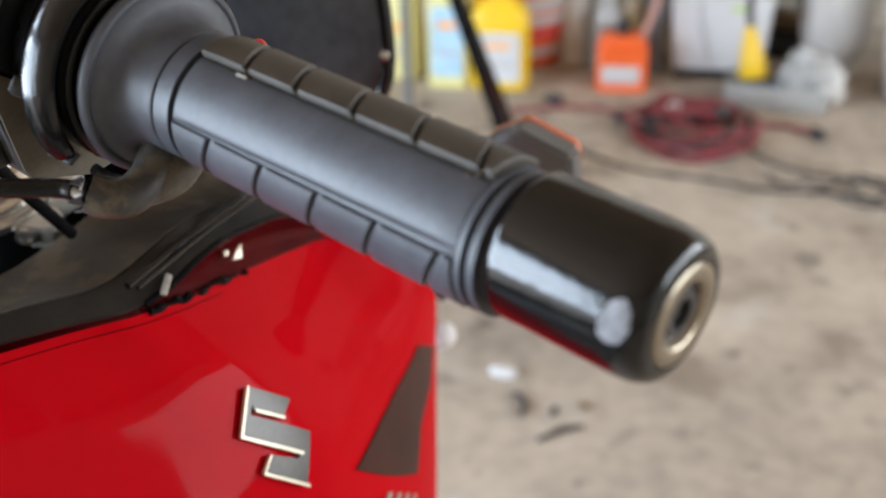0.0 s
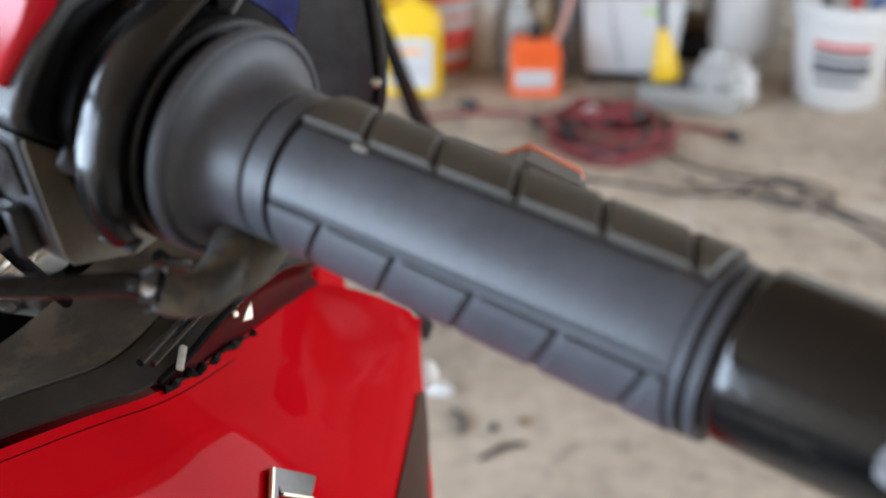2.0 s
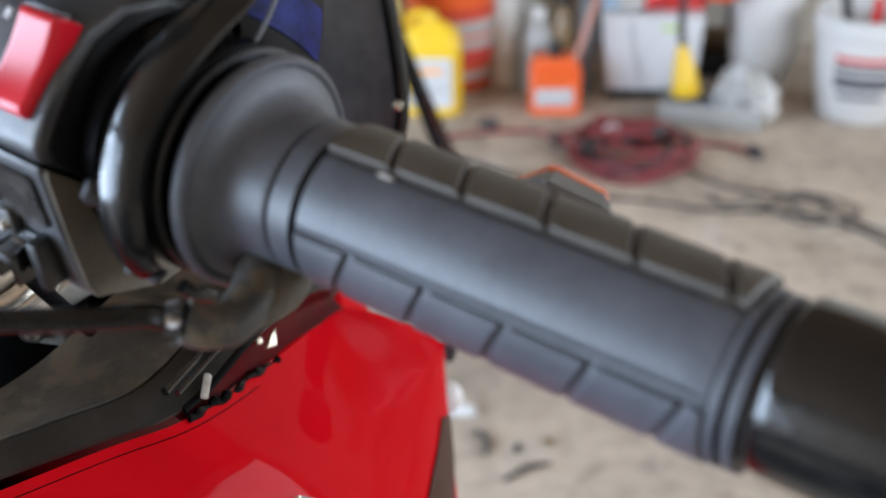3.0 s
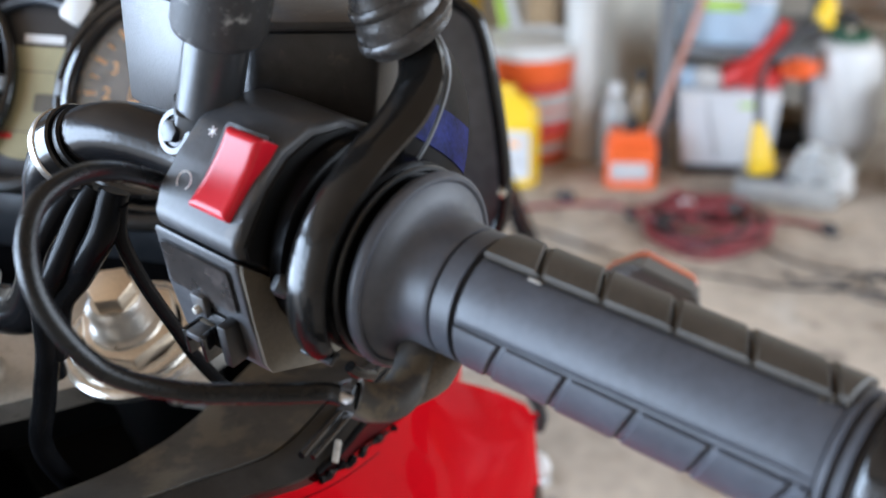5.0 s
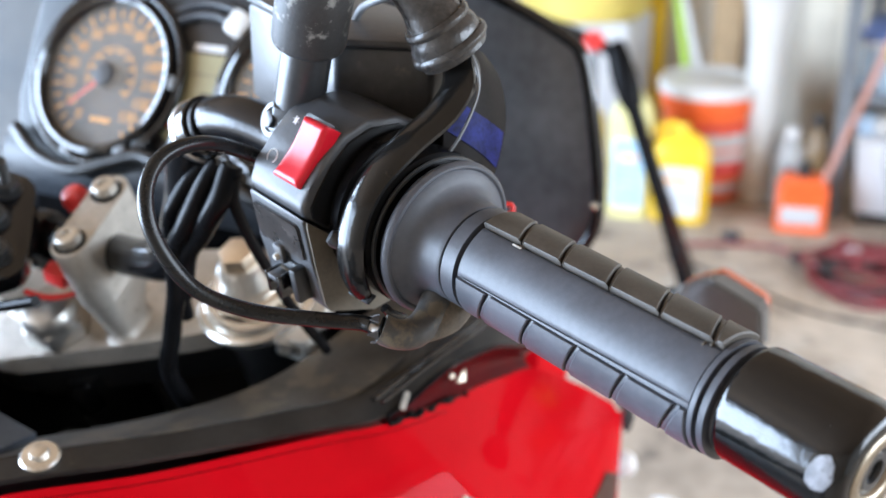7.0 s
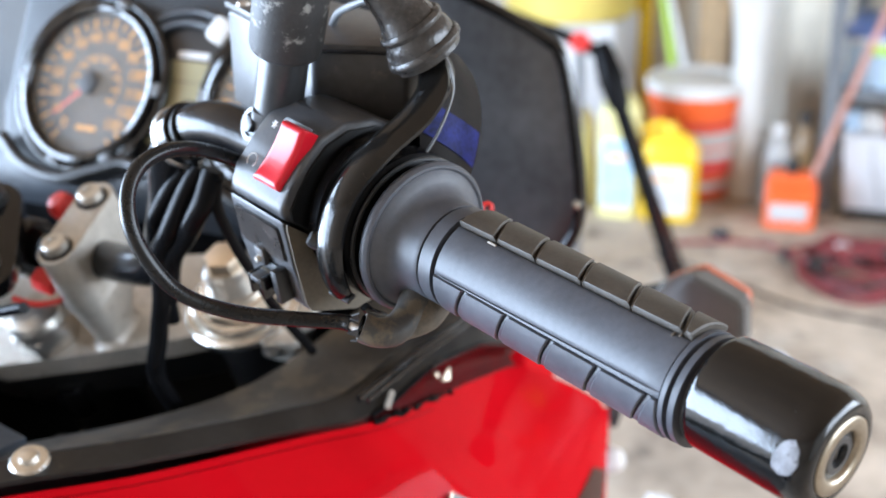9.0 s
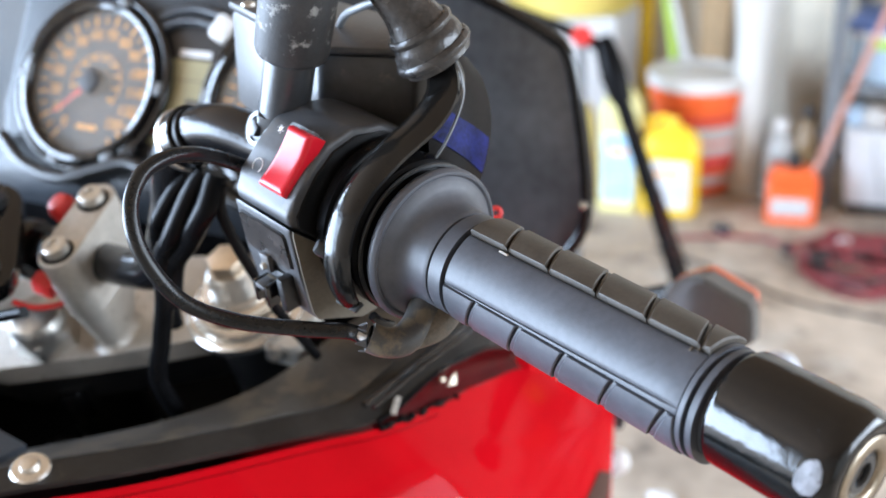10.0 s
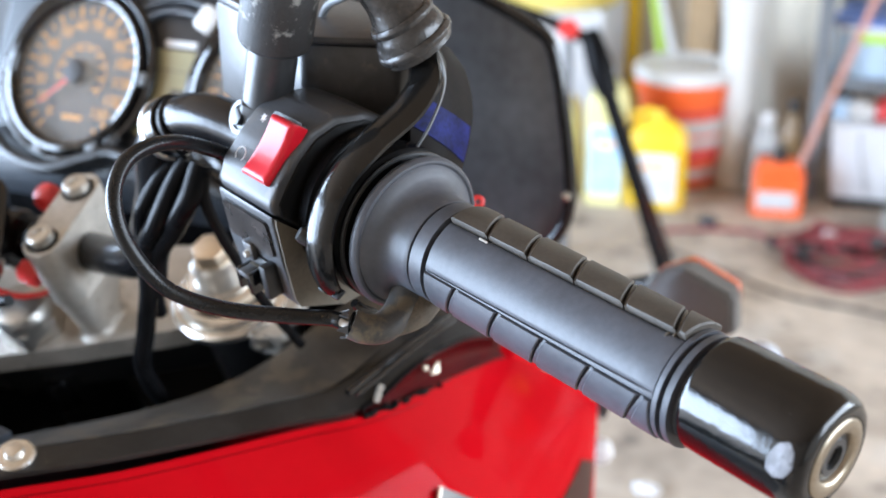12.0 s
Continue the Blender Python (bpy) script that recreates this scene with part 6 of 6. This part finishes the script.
ledge = thing("wall_ledge", (0.95, 3.54, 0.36), "narrow dark wooden ledge fixed to the wall", "shelf")
part("board", box(0.90, 0.16, 0.03, Matrix.Translation((0.97, 3.535, 0.345)), 0.003), M_WALLD, ledge)
for bx in (0.60, 1.34):
    part("bracket", box(0.03, 0.15, 0.12, Matrix.Translation((bx, 3.54, 0.269)), 0.004), M_GREY, ledge)
ob_ = thing("orange_case", (0.78, 3.53, 0.36), "orange case standing on the wall ledge", "case")
part("body", box(0.24, 0.13, 0.11, Matrix.Translation((0.80, 3.53, 0.4165)), 0.012), M_ORANGE, ob_)
part("handle", tube([(0.74, 3.53, 0.472), (0.75, 3.53, 0.50), (0.85, 3.53, 0.50), (0.86, 3.53, 0.472)], 0.008, 10), M_BLACKP, ob_)
ob2 = thing("yellow_tub", (-0.87, 3.38, 0.0), "large yellow tub on a faded carton by the wall", "tub")
part("stand", box(0.46, 0.26, 0.455, Matrix.Translation((-0.90, 3.40, 0.2275)), 0.008), M_LABEL, ob2, "faded greyish carton under the tub")
part("body", lathe([(0, 0.456), (0.20, 0.456), (0.215, 0.468), (0.235, 0.60), (0.245, 0.605), (0.245, 0.625), (0, 0.63)], Matrix.Translation((-0.87, 3.40, 0.0)), 40), M_FADEDY, ob2)

# light stand with a red knob
stand = thing("light_stand", (-0.30, 2.15, 0.0), "black folded tripod stand with a red knob leaning over", "tripod")
hub = Vector((-0.345, 2.20, 0.615))
for foot in ((-0.085, 2.10, 0.012), (-0.100, 2.165, 0.012), (-0.115, 2.235, 0.012)):
    part("leg", tube([hub, hub.lerp(Vector(foot), 0.5), foot], [0.016, 0.013, 0.013], 10, 2, shape=[(-1, -1), (1, -1), (1, 1), (-1, 1)]), M_HOSE, stand)
part("hub", lathe([(0, 0.04), (0.020, 0.04), (0.026, 0.02), (0.032, -0.05), (0.026, -0.12), (0, -0.12)], aligned(hub, hub - Vector((-0.085, 2.10, 0.012))), 20), M_HOSE, stand)
part("knob", lathe([(0, 0.026), (0.019, 0.024), (0.024, 0.014), (0.024, 0.0), (0, 0)], aligned((-0.40, 2.18, 0.655), (0.3, -0.9, 0.2)), 20), M_REDP, stand, "red plastic knob")
part("cross_bar", tube([(-0.33, 2.20, 0.617), (-0.45, 2.20, 0.662), (-0.62, 2.21, 0.705)], 0.015, 12, 2), M_HOSE, stand)
tagged(part("steel_post", lathe([(0, 0), (0.012, 0), (0.012, 0.62), (0, 0.62)], Matrix.Translation((-0.470, 2.38, 0.0)), 16), M_GREY, origin=(-0.470, 2.38, 0.0)), "thin grey steel post standing on the floor", "post")


# ---- cords and scraps on the floor ----
rng = random.Random(4)


def cord(name, pts, r, material, label, group="floor cords"):
    t = thing(name, (pts[0][0], pts[0][1], 0.0), label, "cord", group)
    part("jacket", tube(pts, r, 8, 6), material, t)
    return t


def plug(t, at_, direction, material=M_CORDB):
    part("plug", lathe([(0, 0.0), (0.011, 0.0), (0.016, 0.006), (0.016, 0.028), (0.012, 0.04), (0.007, 0.055), (0, 0.055)], aligned(at_, direction), 14), material, t, "black moulded plug")


coil = thing("extension_cord_coil", (0.225, 2.59, 0.0), "heaped coil of red extension cord with black sections", "cord", "floor cords")
for k in range(10):
    a0 = rng.uniform(0, 6.28)
    rx, ry = rng.uniform(0.085, 0.165), rng.uniform(0.080, 0.165)
    cx, cy = 0.225 + rng.uniform(-0.025, 0.025), 2.595 + rng.uniform(-0.03, 0.03)
    z0 = 0.007 + 0.0042 * k
    pts = [(cx + rx * math.cos(a0 + a), cy + ry * math.sin(a0 + a) * (1 + 0.12 * math.sin(3 * a + k)), z0 + 0.006 * math.sin(2 * a + k)) for a in [6.4 * j / 18 for j in range(19)]]
    part("loop", tube(pts, 0.0072 if k % 4 else 0.006, 8, 4), M_CORDR if k % 4 else M_CORDB, coil)
for k in range(5):
    q = [(0.225 + rng.uniform(-0.11, 0.11), 2.60 + rng.uniform(-0.11, 0.11), 0.052 + rng.uniform(0, 0.02)) for _ in range(4)]
    part("loop", tube(q, 0.0065, 8, 8), M_CORDB if k % 2 else M_CORDR, coil)
part("white_tape", tube([(0.165, 2.62, 0.060), (0.18, 2.615, 0.066), (0.195, 2.615, 0.062)], 0.012, 10), M_WHITEP, coil)
plug(coil, (0.28, 2.60, 0.062), (0.6, 0.5, 0.1))
c1 = cord("red_cord_end", [(0.36, 2.66, 0.012), (0.43, 2.70, 0.009), (0.50, 2.69, 0.009), (0.535, 2.665, 0.010)], 0.007, M_CORDR, "red cord end with a black plug on the floor")
plug(c1, (0.530, 2.672, 0.014), (0.55, -0.75, 0.0))
c2 = cord("orange_cord_end", [(-0.26, 2.62, 0.008), (-0.16, 2.67, 0.008), (-0.06, 2.70, 0.008), (0.0, 2.685, 0.008), (0.03, 2.655, 0.009)], 0.006, M_CORDR, "short red cord with plugs on the floor")
plug(c2, (0.025, 2.665, 0.012), (0.35, -0.9, 0.0))
plug(c2, (-0.14, 2.715, 0.014), (-0.9, 0.2, 0.0))
cord("power_lead", [(-0.30, 2.52, 0.005), (-0.15, 2.47, 0.005), (0.02, 2.38, 0.005), (0.15, 2.33, 0.005), (0.30, 2.32, 0.005), (0.46, 2.30, 0.005), (0.60, 2.32, 0.005), (0.78, 2.26, 0.005), (0.95, 2.05, 0.005)], 0.0036, M_CORDB, "thin black cord trailing over the concrete")
cord("power_lead", [(0.36, 2.56, 0.005), (0.45, 2.46, 0.005), (0.56, 2.42, 0.005), (0.68, 2.40, 0.005), (0.80, 2.28, 0.005), (0.92, 2.20, 0.005), (1.1, 2.0, 0.005)], 0.0036, M_CORDB, "thin black cord trailing over the concrete")
cord("power_lead", [(0.55, 2.30, 0.007), (0.60, 2.38, 0.008), (0.66, 2.43, 0.012), (0.72, 2.37, 0.008), (0.68, 2.31, 0.007), (0.63, 2.36, 0.010), (0.69, 2.42, 0.012), (0.78, 2.37, 0.008), (0.74, 2.29, 0.007), (0.64, 2.27, 0.010), (0.55, 2.36, 0.009), (0.48, 2.33, 0.007), (0.44, 2.39, 0.007)], 0.0036, M_CORDB, "thin black cord trailing over the concrete")
for k, (sx, sy, sr) in enumerate(((0.060, 1.380, 0.015), (0.30, 1.9, 0.009))):
    t = tagged(crumple((sx, sy, 0.006), sr * 1.7, sr, 0.008, 20.0 + k, M_PAPER, "paper_scrap", None), "crumpled white paper scrap on the floor", "scrap", "floor scraps")
for k, q in enumerate((((0.095, 1.33), (0.120, 1.30), (0.125, 1.26)), ((0.17, 1.20), (0.20, 1.24), (0.235, 1.26)))):
    tagged(part("rubber_scrap", tube([(x, y, 0.005) for x, y in q], [0.003, 0.0055, 0.003], 8), M_CORDB, origin=(*q[0], 0)), "curved dark rubber scrap on the floor", "scrap", "floor scraps")
for k in range(3):
    sx, sy = rng.uniform(0.15, 0.75), rng.uniform(0.9, 1.7)
    tagged(crumple((sx, sy, 0.003), rng.uniform(0.005, 0.012), rng.uniform(0.005, 0.012), 0.004, 40.0 + k, M_BROWN if k % 2 else M_CORDB, "dirt_crumb", None), "dark crumb of dirt on the concrete", "debris", "floor scraps")
